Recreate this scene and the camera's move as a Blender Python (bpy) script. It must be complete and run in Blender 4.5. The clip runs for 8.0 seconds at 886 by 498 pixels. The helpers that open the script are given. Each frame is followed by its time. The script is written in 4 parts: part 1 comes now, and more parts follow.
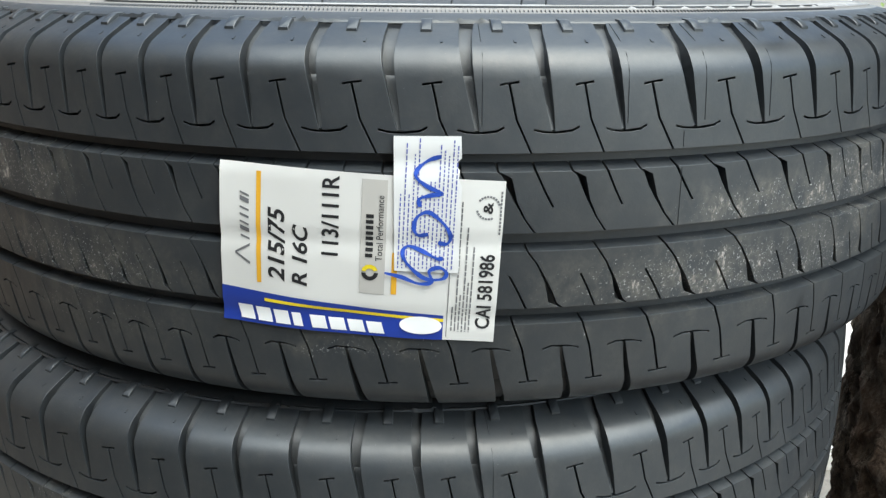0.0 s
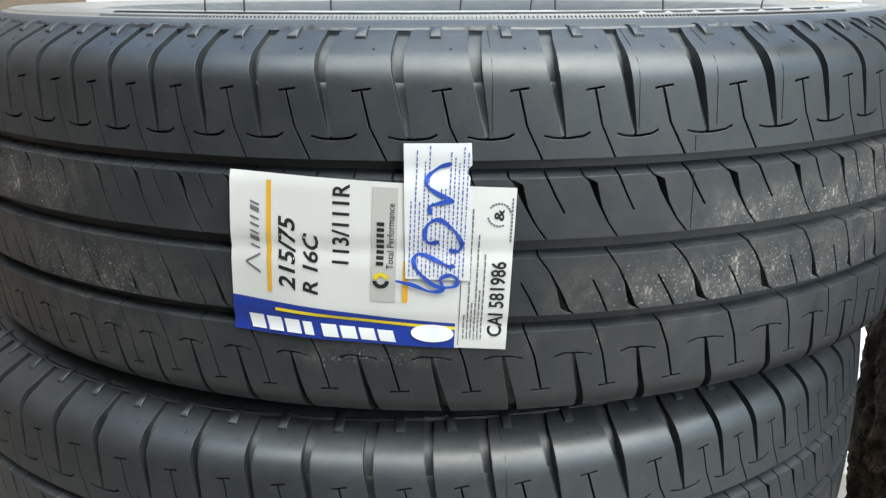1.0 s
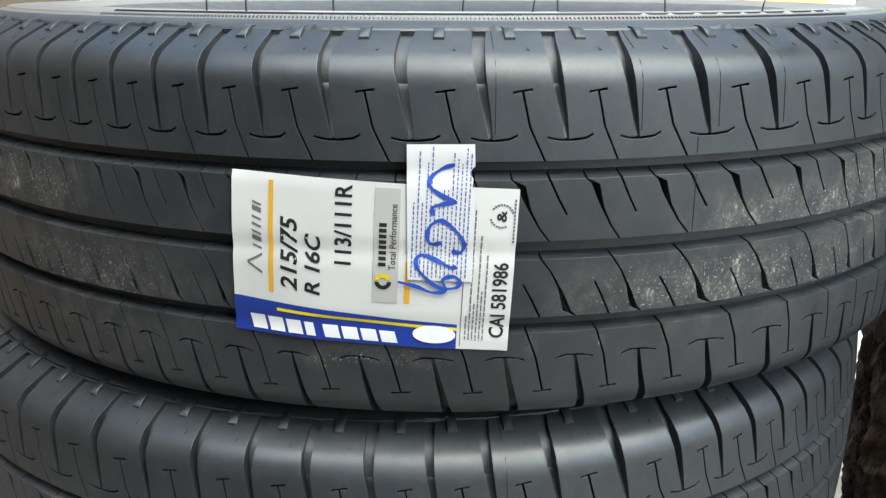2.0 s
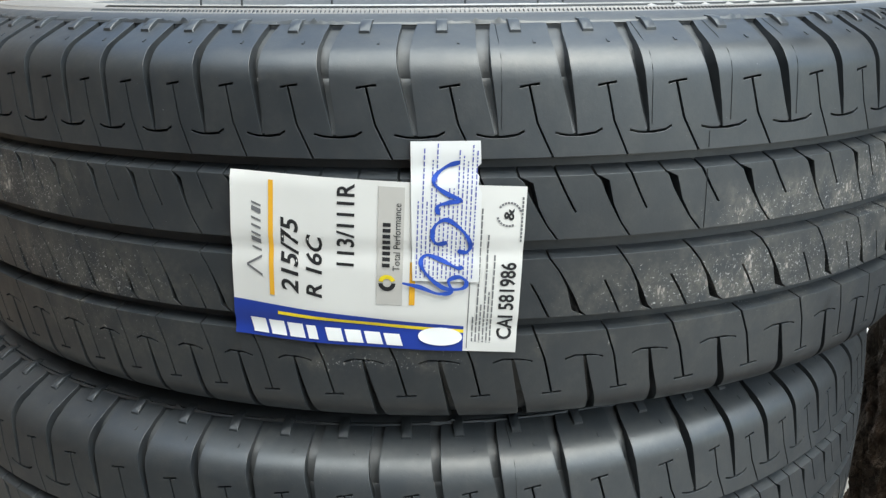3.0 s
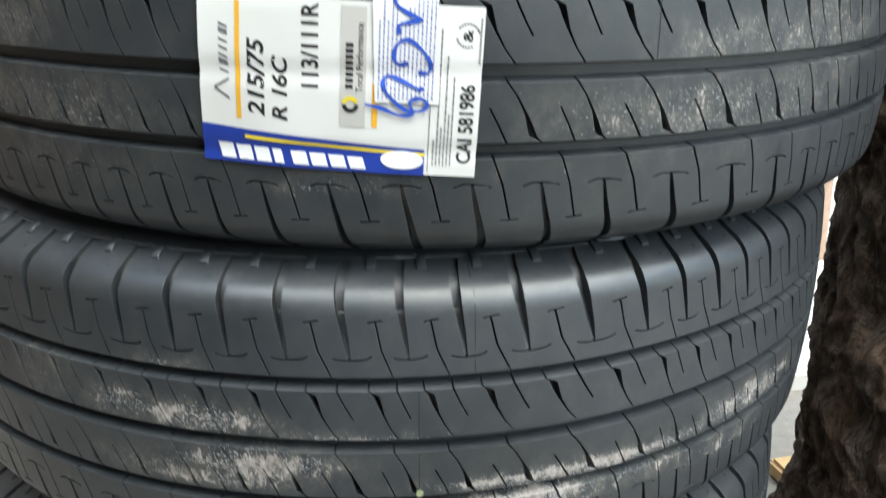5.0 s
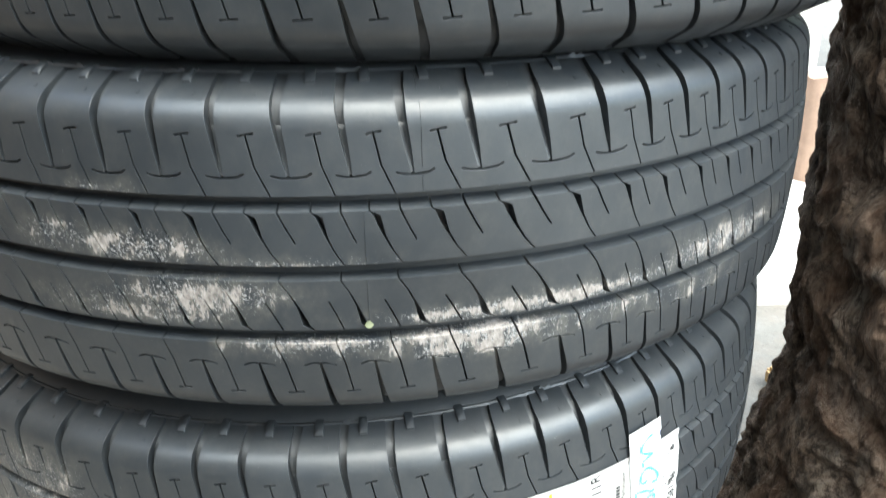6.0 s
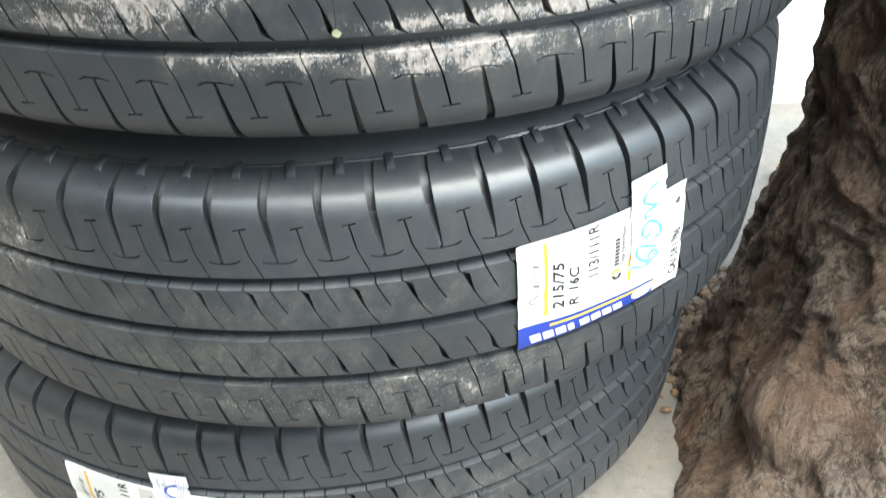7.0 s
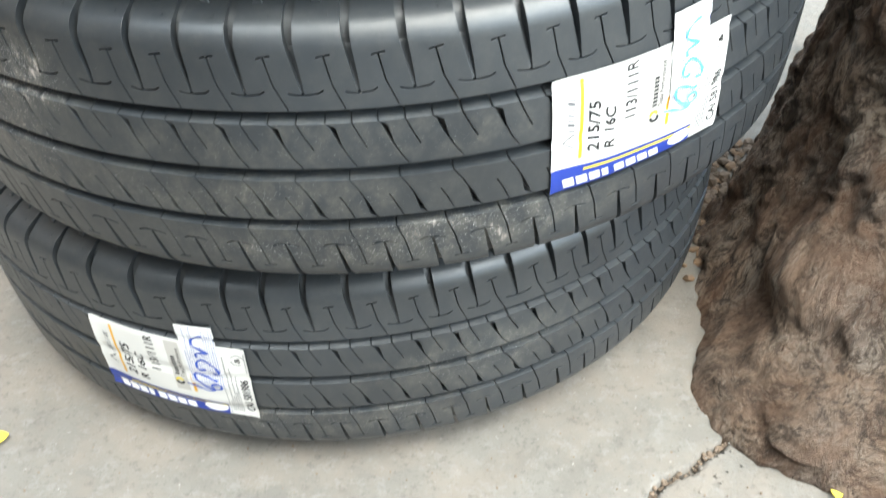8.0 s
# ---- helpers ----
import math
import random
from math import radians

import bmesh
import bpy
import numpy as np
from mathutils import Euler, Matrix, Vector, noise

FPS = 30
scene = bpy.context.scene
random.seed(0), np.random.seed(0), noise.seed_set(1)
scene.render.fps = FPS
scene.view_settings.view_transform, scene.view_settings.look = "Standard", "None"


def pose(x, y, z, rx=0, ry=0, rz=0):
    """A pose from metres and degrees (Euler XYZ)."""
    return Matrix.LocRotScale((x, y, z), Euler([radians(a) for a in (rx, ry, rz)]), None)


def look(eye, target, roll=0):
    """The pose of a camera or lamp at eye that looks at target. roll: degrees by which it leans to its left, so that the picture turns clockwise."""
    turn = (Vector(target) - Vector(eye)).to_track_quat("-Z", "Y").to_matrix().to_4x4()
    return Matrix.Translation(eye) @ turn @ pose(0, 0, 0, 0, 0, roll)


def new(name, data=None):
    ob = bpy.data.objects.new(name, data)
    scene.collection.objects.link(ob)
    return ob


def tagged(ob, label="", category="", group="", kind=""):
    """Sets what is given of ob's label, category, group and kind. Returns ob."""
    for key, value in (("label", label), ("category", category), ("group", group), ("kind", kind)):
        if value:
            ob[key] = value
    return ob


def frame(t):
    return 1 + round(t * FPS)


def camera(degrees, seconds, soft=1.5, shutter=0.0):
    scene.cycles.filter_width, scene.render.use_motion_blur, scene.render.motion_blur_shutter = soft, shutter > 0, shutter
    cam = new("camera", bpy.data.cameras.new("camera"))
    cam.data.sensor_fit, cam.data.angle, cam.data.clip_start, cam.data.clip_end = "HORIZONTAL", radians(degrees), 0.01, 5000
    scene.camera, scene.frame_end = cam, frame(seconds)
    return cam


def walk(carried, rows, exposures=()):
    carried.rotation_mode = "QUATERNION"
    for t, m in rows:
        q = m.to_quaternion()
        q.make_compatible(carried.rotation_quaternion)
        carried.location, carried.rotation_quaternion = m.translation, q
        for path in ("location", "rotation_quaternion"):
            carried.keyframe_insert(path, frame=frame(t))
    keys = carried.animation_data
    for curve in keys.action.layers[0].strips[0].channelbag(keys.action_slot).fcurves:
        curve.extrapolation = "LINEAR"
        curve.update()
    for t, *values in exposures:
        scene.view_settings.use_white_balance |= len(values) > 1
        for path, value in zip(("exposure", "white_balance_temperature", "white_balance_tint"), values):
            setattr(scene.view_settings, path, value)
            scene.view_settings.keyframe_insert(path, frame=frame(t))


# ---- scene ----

cam = camera(54.83, 8.0, soft=1.3, shutter=0.35)
ROWS = [
    (0.0, 0.0129, -0.7290, 0.8201, 73.05, -0.16, 0.00),
    (0.5, 0.0121, -0.7277, 0.8177, 73.76, -0.02, -0.22),
    (1.0, 0.0121, -0.7270, 0.8201, 73.47, 0.51, 0.45),
    (2.5, 0.0052, -0.7262, 0.8205, 73.47, 0.14, -0.18),
    (3.0, 0.0038, -0.7154, 0.8201, 73.02, 0.74, -0.39),
    (3.5, 0.0047, -0.7107, 0.8255, 72.73, 1.08, -0.73),
    (4.0, -0.0045, -0.7417, 0.8247, 72.69, 0.75, -0.46),
    (4.5, -0.0027, -0.7467, 0.8123, 71.60, 0.08, -1.50),
    (5.0, 0.0143, -0.7482, 0.7664, 70.25, -0.03, -1.14),
    (5.2, 0.0253, -0.7529, 0.7468, 69.45, -0.11, -0.25),
    (6.3, 0.0478, -0.7453, 0.6685, 64.61, 1.09, -1.06),
    (6.5, 0.0500, -0.7386, 0.6491, 61.78, 1.14, -1.11),
    (7.0, 0.0563, -0.7305, 0.6189, 56.22, 1.51, -0.62),
    (7.5, 0.0512, -0.7306, 0.5983, 53.66, 1.58, -0.43),
    (8.0, 0.0426, -0.7377, 0.5814, 49.60, 1.66, -0.04),
]
EXPOSURES = [(0.0, 1.48, 6540, 1), (4.0, 1.50, 6540, 1), (5.0, 1.80, 6500, 1), (6.3, 2.48, 6470, 1), (7.0, 2.45, 6490, 1), (7.5, 2.43, 6500, 1), (8.0, 2.40, 6520, 1)]
walk(cam, [(t, pose(*p)) for t, *p in ROWS], EXPOSURES)

# ---- daylight ----
world = bpy.data.worlds.new("sky")
scene.world = world
world.use_nodes = True
wn = world.node_tree
sky = wn.nodes.new("ShaderNodeTexSky")
sky.sky_type, sky.sun_disc = "NISHITA", False
sky.sun_elevation, sky.sun_rotation = radians(62), radians(148)
sky.dust_density, sky.ozone_density = 2.5, 1.0
wn.nodes["Background"].inputs["Strength"].default_value = 0.130
wn.links.new(sky.outputs["Color"], wn.nodes["Background"].inputs["Color"])
sun_data = bpy.data.lights.new("sun", "SUN")
sun_data.energy, sun_data.angle, sun_data.color = 2.25, radians(80), (0.94, 0.985, 1.0)
sun = new("sun", sun_data)
sun.matrix_world = look((1.1, -1.75, 4.0), (0, 0, 0))


# ---- materials ----
def material(name):
    m = bpy.data.materials.new(name)
    m.use_nodes = True
    nt = m.node_tree
    return m, nt, nt.nodes["Principled BSDF"]


def node(nt, kind, **inputs):
    n = nt.nodes.new("ShaderNode" + kind)
    for k, v in inputs.items():
        n.inputs[k.replace("_", " ")].default_value = v
    return n


def coords(nt, scale=(1, 1, 1)):
    tc = nt.nodes.new("ShaderNodeTexCoord")
    mp = node(nt, "Mapping", Scale=scale)
    nt.links.new(tc.outputs["Object"], mp.inputs["Vector"])
    return mp.outputs["Vector"]


def noise_of(nt, vec, scale, detail=4.0, rough=0.55):
    n = node(nt, "TexNoise", Scale=scale, Detail=detail, Roughness=rough)
    nt.links.new(vec, n.inputs["Vector"])
    return n.outputs["Fac"]


def ramp(nt, fac, stops):
    r = nt.nodes.new("ShaderNodeValToRGB")
    els = r.color_ramp.elements
    while len(els) < len(stops):
        els.new(0.5)
    for e, (p, c) in zip(els, stops):
        e.position = p
        e.color = (*c, 1) if hasattr(c, "__len__") else (c, c, c, 1)
    nt.links.new(fac, r.inputs["Fac"])
    return r.outputs["Color"]


def blend(nt, fac, a, b, how="MIX"):
    m = nt.nodes.new("ShaderNodeMix")
    m.data_type, m.blend_type = "RGBA", how
    for sock, v in ((m.inputs["Factor"], fac), (m.inputs["A"], a), (m.inputs["B"], b)):
        if hasattr(v, "is_linked"):
            nt.links.new(v, sock)
        elif hasattr(v, "__len__"):
            sock.default_value = (*v, 1)
        elif sock.type == "RGBA":
            sock.default_value = (v, v, v, 1)
        else:
            sock.default_value = v
    return m.outputs["Result"]


def times(nt, a, b, op="MULTIPLY"):
    m = nt.nodes.new("ShaderNodeMath")
    m.operation = op
    for i, v in enumerate((a, b)):
        if hasattr(v, "is_linked"):
            nt.links.new(v, m.inputs[i])
        else:
            m.inputs[i].default_value = v
    return m.outputs["Value"]


def bump(nt, bsdf, height, strength=0.3, distance=0.001):
    b = node(nt, "Bump", Strength=strength, Distance=distance)
    nt.links.new(height, b.inputs["Height"])
    nt.links.new(b.outputs["Normal"], bsdf.inputs["Normal"])


def rubber_material(name, base, rough):
    """Black tyre rubber; the mesh attribute "dust" says how much dried mud sticks to it."""
    m, nt, bsdf = material(name)
    vec = coords(nt)
    big = noise_of(nt, vec, 9.0, 5)
    fine = noise_of(nt, vec, 900.0, 3)
    col = blend(nt, ramp(nt, big, [(0.3, 0.0), (0.75, 1.0)]), base, [c * 1.45 for c in base])
    att = nt.nodes.new("ShaderNodeAttribute")
    att.attribute_name = "dust"
    grit = noise_of(nt, coords(nt, (1, 1, 0.35)), 480.0, 6, 0.7)
    cloud = noise_of(nt, coords(nt, (1, 1, 0.7)), 85.0, 6, 0.65)
    gate = ramp(nt, att.outputs["Fac"], [(0.02, 0.0), (0.12, 1.0)])
    mask = times(nt, times(nt, times(nt, att.outputs["Fac"], 0.36, "SUBTRACT"), 0.95), times(nt, times(nt, cloud, 1.55), times(nt, grit, 1.45), "ADD"), "ADD")
    mask = times(nt, gate, ramp(nt, times(nt, mask, 1.5, "SUBTRACT"), [(0.455, 0.0), (0.535, 1.0)]))
    film = times(nt, ramp(nt, cloud, [(0.40, 0.0), (0.72, 1.0)]), times(nt, times(nt, att.outputs["Fac"], 1.35), 0.17, "ADD"))
    film = times(nt, film, ramp(nt, noise_of(nt, vec, 330.0, 5, 0.7), [(0.36, 0.25), (0.58, 1.0)]))
    fleck = times(nt, noise_of(nt, vec, 800.0, 6, 0.72), times(nt, att.outputs["Fac"], 0.19), "ADD")
    specks = ramp(nt, fleck, [(0.705, 0.0), (0.725, 1.0)])
    col = blend(nt, film, col, (0.135, 0.127, 0.110))
    col = blend(nt, times(nt, specks, 0.75), col, (0.52, 0.51, 0.50))
    crust = ramp(nt, noise_of(nt, coords(nt, (1, 1, 0.5)), 300.0, 6, 0.72), [(0.36, (0.15, 0.135, 0.12)), (0.50, (0.31, 0.275, 0.25)), (0.66, (0.46, 0.415, 0.385))])
    col = blend(nt, times(nt, mask, 0.9), col, crust)
    nt.links.new(col, bsdf.inputs["Base Color"])
    r = blend(nt, ramp(nt, big, [(0.25, 0.0), (0.8, 1.0)]), rough, rough + 0.14)
    r = times(nt, r, times(nt, times(nt, noise_of(nt, vec, 55.0, 7, 0.7), 0.5, "SUBTRACT"), 0.35), "ADD")
    r = blend(nt, mask, r, 0.95)
    nt.links.new(r, bsdf.inputs["Roughness"])
    bsdf.inputs["Specular IOR Level"].default_value = 0.85
    grain = times(nt, times(nt, fine, 0.3), times(nt, noise_of(nt, vec, 240.0, 4), 0.5), "ADD")
    bump(nt, bsdf, times(nt, grain, times(nt, mask, 1.6), "ADD"), 0.26, 0.0005)
    return m


def plain_material(name, base, rough=0.6, spread=0.12, scale=60.0, metal=0.0, relief=0.1):
    m, nt, bsdf = material(name)
    n = noise_of(nt, coords(nt), scale, 5)
    col = blend(nt, n, [c * (1 - spread) for c in base], [min(1, c * (1 + spread)) for c in base])
    nt.links.new(col, bsdf.inputs["Base Color"])
    bsdf.inputs["Roughness"].default_value = rough
    bsdf.inputs["Metallic"].default_value = metal
    bump(nt, bsdf, n, relief, 0.0006)
    return m


def concrete_material():
    m, nt, bsdf = material("concrete")
    vec = coords(nt)
    big, mid, fine = noise_of(nt, vec, 3.0, 6), noise_of(nt, vec, 26.0, 6), noise_of(nt, vec, 420.0, 3)
    col = blend(nt, ramp(nt, big, [(0.3, 0.0), (0.7, 1.0)]), (0.144, 0.133, 0.117), (0.204, 0.190, 0.168))
    col = blend(nt, times(nt, ramp(nt, mid, [(0.42, 0.0), (0.66, 1.0)]), 0.7), col, (0.148, 0.134, 0.117))
    col = blend(nt, times(nt, ramp(nt, fine, [(0.58, 0.0), (0.72, 1.0)]), 0.6), col, (0.133, 0.121, 0.105))
    col = blend(nt, times(nt, ramp(nt, noise_of(nt, vec, 190.0, 2), [(0.7, 0.0), (0.78, 1.0)]), 0.5), col, (0.437, 0.413, 0.374))
    stain = noise_of(nt, vec, 11.0, 9, 0.72)
    col = blend(nt, times(nt, ramp(nt, stain, [(0.44, 0.0), (0.60, 1.0)]), 0.6), col, (0.215, 0.183, 0.152))
    col = blend(nt, times(nt, ramp(nt, noise_of(nt, vec, 70.0, 8, 0.75), [(0.52, 0.0), (0.66, 1.0)]), 0.45), col, (0.257, 0.246, 0.230))
    col = blend(nt, times(nt, ramp(nt, noise_of(nt, vec, 130.0, 8, 0.75), [(0.36, 1.0), (0.46, 0.0)]), 0.5), col, (0.098, 0.087, 0.076))
    nt.links.new(col, bsdf.inputs["Base Color"])
    bsdf.inputs["Roughness"].default_value = 0.9
    bump(nt, bsdf, times(nt, fine, times(nt, mid, 2.0), "ADD"), 0.5, 0.0014)
    return m


def bark_material():
    m, nt, bsdf = material("bark")
    vec = coords(nt)
    wob = node(nt, "TexNoise", Scale=11.0, Detail=5.0)
    swirl = nt.nodes.new("ShaderNodeVectorMath")
    swirl.operation = "MULTIPLY_ADD"
    swirl.inputs[1].default_value = (0.07, 0.07, 0.07)
    stretched = coords(nt, (1, 1, 0.55))
    nt.links.new(stretched, wob.inputs["Vector"])
    nt.links.new(wob.outputs["Color"], swirl.inputs[0])
    nt.links.new(stretched, swirl.inputs[2])
    bent = swirl.outputs["Vector"]
    fibre = noise_of(nt, bent, 120.0, 10, 0.75)
    patch = noise_of(nt, bent, 30.0, 8, 0.68)
    lump = noise_of(nt, vec, 9.0, 6, 0.6)
    fine = noise_of(nt, bent, 480.0, 6, 0.75)
    flake = node(nt, "TexVoronoi", Scale=95.0, Randomness=1.0)
    flake.feature = "DISTANCE_TO_EDGE"
    nt.links.new(bent, flake.inputs["Vector"])
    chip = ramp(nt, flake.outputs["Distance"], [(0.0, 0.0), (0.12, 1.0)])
    col = ramp(nt, lump, [(0.3, (0.168, 0.131, 0.106)), (0.46, (0.264, 0.198, 0.154)), (0.58, (0.344, 0.240, 0.170)), (0.72, (0.320, 0.280, 0.237))])
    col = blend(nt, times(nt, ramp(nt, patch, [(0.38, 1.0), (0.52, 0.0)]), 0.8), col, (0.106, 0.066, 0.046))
    col = blend(nt, times(nt, ramp(nt, patch, [(0.54, 0.0), (0.68, 1.0)]), 0.6), col, (0.400, 0.344, 0.288))
    # crevice shade put into the colour: low fibres and flake edges turn dark
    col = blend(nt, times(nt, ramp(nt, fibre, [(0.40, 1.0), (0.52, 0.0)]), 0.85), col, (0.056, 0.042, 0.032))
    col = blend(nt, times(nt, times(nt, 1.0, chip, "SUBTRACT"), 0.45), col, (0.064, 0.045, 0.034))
    col = blend(nt, times(nt, ramp(nt, fine, [(0.55, 0.0), (0.68, 1.0)]), 0.5), col, (0.40, 0.345, 0.29))
    att = nt.nodes.new("ShaderNodeAttribute")
    att.attribute_name = "knot"
    col = blend(nt, times(nt, ramp(nt, noise_of(nt, bent, 17.0, 7, 0.65), [(0.46, 0.0), (0.60, 1.0)]), 0.55), col, (0.215, 0.115, 0.068))
    knot = times(nt, att.outputs["Fac"], ramp(nt, noise_of(nt, bent, 34.0, 8, 0.68), [(0.38, 0.1), (0.62, 1.0)]))
    col = blend(nt, times(nt, knot, 0.6), col, (0.42, 0.295, 0.215))
    nt.links.new(col, bsdf.inputs["Base Color"])
    bsdf.inputs["Roughness"].default_value = 0.9
    bsdf.inputs["Specular IOR Level"].default_value = 0.25
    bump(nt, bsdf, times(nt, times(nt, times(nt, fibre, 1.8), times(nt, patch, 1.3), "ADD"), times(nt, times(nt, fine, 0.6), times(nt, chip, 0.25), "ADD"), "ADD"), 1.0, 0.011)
    return m


RUBBER = rubber_material("black rubber", (0.0205, 0.0240, 0.0280), 0.345)
SIDE_RUBBER = rubber_material("sidewall rubber", (0.027, 0.030, 0.0335), 0.42)
# pale base colour: dust, plus the sky's grazing reflection painted in
DUSTY_SHEEN_SIDE = rubber_material("sidewall rubber with dust and sky sheen", (0.15, 0.14, 0.13), 0.4)
PAPER = plain_material("white label paper", (0.71, 0.70, 0.675), 0.36, 0.04, 40.0, relief=0.06)
PAPER_SMALL = plain_material("white sticker paper", (0.74, 0.74, 0.735), 0.42, 0.02, 60.0, relief=0.03)
INK_BLACK = plain_material("black ink", (0.02, 0.02, 0.022), 0.45, 0.1)
INK_GREY = plain_material("grey ink", (0.16, 0.16, 0.17), 0.5, 0.1)
INK_BLUE = plain_material("blue print", (0.018, 0.045, 0.30), 0.36, 0.08)
INK_ORANGE = plain_material("orange print", (0.80, 0.42, 0.035), 0.4, 0.05)
INK_YELLOW = plain_material("yellow print", (0.80, 0.62, 0.03), 0.4, 0.05)
INK_WHITE = plain_material("white print", (0.8, 0.8, 0.8), 0.4, 0.03)
INK_SILVER = plain_material("silver grey print", (0.52, 0.50, 0.47), 0.4, 0.05)
TEXT_BLUE = plain_material("small blue print", (0.10, 0.12, 0.40), 0.5, 0.1)
PEN_BLUE = plain_material("blue marker", (0.03, 0.085, 0.45), 0.4, 0.25, 300.0)
PEN_CYAN = plain_material("pale blue marker", (0.13, 0.46, 0.64), 0.4, 0.25, 300.0)
SIDE_WHITE = plain_material("grey white raised rubber", (0.34, 0.33, 0.32), 0.5, 0.15)
CONCRETE = concrete_material()
BARK = bark_material()
WALL_PAINT = plain_material("white wall paint", (0.74, 0.73, 0.70), 0.7, 0.06, 5.0)
# kept dark so the added walls bounce little light on to the tyres
BEIGE = plain_material("dark beige blocker paint", (0.13, 0.095, 0.068), 0.8, 0.15, 4.0)
PALE_TILE = plain_material("pale paving", (0.58, 0.555, 0.51), 0.55, 0.08, 12.0)
EARTH = plain_material("dry earth", (0.17, 0.125, 0.09), 0.95, 0.45, 70.0, relief=0.8)
STRAW = plain_material("dry leaf litter", (0.21, 0.135, 0.08), 0.85, 0.45, 90.0)
LEAF_YELLOW = plain_material("yellow leaf", (0.72, 0.55, 0.06), 0.6, 0.2, 90.0)
LEAF_GREEN = plain_material("pale green leaf", (0.13, 0.14, 0.075), 0.6, 0.2, 90.0)
SHRUB_GREEN = plain_material("shrub leaf", (0.14, 0.19, 0.05), 0.55, 0.4, 25.0)
BRICK = plain_material("ochre brick", (0.46, 0.30, 0.14), 0.85, 0.3, 50.0, relief=0.5)
CREAM = plain_material("cream board", (0.66, 0.52, 0.26), 0.7, 0.1, 8.0)
RED_PAINT = plain_material("faded red paint", (0.55, 0.16, 0.14), 0.6, 0.15, 6.0)


# ---- mesh helpers ----
def mesh_of(name, verts, faces, mat, smooth=None):
    me = bpy.data.meshes.new(name)
    me.from_pydata([tuple(v) for v in verts], [], [tuple(f) for f in faces])
    me.materials.append(mat)
    if smooth is not None:
        me.shade_smooth()
        me.set_sharp_from_angle(angle=radians(smooth))
    return me


def thing(name, label, category, m=None, group="", kind=""):
    root = new(name)
    root.empty_display_size = 0.05
    if m is not None:
        root.matrix_world = m
    return tagged(root, label, category, group, kind)


def child(name, me, parent, label=""):
    ob = new(name, me)
    ob.parent = parent
    return tagged(ob, label)


def mesh_from(bm, name, mat, smooth=None):
    me = bpy.data.meshes.new(name)
    bm.to_mesh(me)
    bm.free()
    me.materials.append(mat)
    if smooth is not None:
        me.shade_smooth()
        me.set_sharp_from_angle(angle=radians(smooth))
    return me


# ---- ground ----
CRACK = [(0.262, -0.300), (0.251, -0.312), (0.238, -0.318), (0.226, -0.331), (0.207, -0.338), (0.193, -0.349), (0.180, -0.372), (0.176, -0.40)]


def spread(a, b, step, far):
    """Grid lines: even from a to b, then ever wider out to +-far."""
    mid = list(np.arange(a, b, step))
    out, x, s = [], b, step
    while x < far:
        out.append(x)
        s *= 1.35
        x += s
    low, x, s = [], a, step
    while x > -far:
        s *= 1.35
        x -= s
        low.append(x)
    return np.array(low[::-1] + mid + out)


def ground_mesh():
    xs, ys = spread(-0.5, 0.45, 0.003, 400), spread(-0.46, 0.2, 0.003, 400)
    X, Y = np.meshgrid(xs, ys)
    Z = np.zeros_like(X)
    near = (abs(X) < 1) & (abs(Y) < 1)
    for i, j in zip(*np.where(near)):
        p = Vector((X[i, j], Y[i, j], 0))
        Z[i, j] = 0.0022 * noise.noise(p * 9) + 0.0007 * noise.noise(p * 60)
    d = np.full(X.shape, 9.0)
    for (ax, ay), (bx, by) in zip(CRACK, CRACK[1:]):
        L2 = (bx - ax) ** 2 + (by - ay) ** 2
        t = np.clip(((X - ax) * (bx - ax) + (Y - ay) * (by - ay)) / L2, 0, 1)
        d = np.minimum(d, np.hypot(X - ax - t * (bx - ax), Y - ay - t * (by - ay)))
    Z -= 0.014 * np.clip(1.2 - d / 0.0028, 0, 1)
    Z -= 0.003
    n, m = X.shape
    idx = np.arange(n * m).reshape(n, m)
    faces = np.stack([idx[:-1, :-1], idx[:-1, 1:], idx[1:, 1:], idx[1:, :-1]], -1).reshape(-1, 4)
    return mesh_of("ground", np.stack([X, Y, Z], -1).reshape(-1, 3).tolist(), faces.tolist(), CONCRETE, 50)


tagged(new("ground", ground_mesh()), "pale grey weathered concrete ground with a crack", "ground", kind="structure")

# ---- tyres ----
R = 0.364
PITCH = 0.0337


def crown(v):
    """Radius of the tread surface at height v over the tyre's middle, and the slope of its normal."""
    a = np.abs(v)
    r = R - 0.0035 * (a / 0.07) ** 2
    k = np.clip(a - 0.0720, 0, 0.0140)
    return r - (0.0160 - np.sqrt(0.0160 ** 2 - k ** 2)) - 1.80 * np.clip(a - 0.086, 0, 0.0090)


def tread_place(theta, v, h):
    """Points on the tread: angle in radians, height, lift along the surface's normal."""
    e = 1e-4
    slope = (crown(v + e) - crown(v - e)) / (2 * e)
    n = np.sqrt(1 + slope ** 2)
    r, z = crown(v) + h / n, v - h * slope / n
    return np.stack([r * np.sin(theta), -r * np.cos(theta), z], -1)


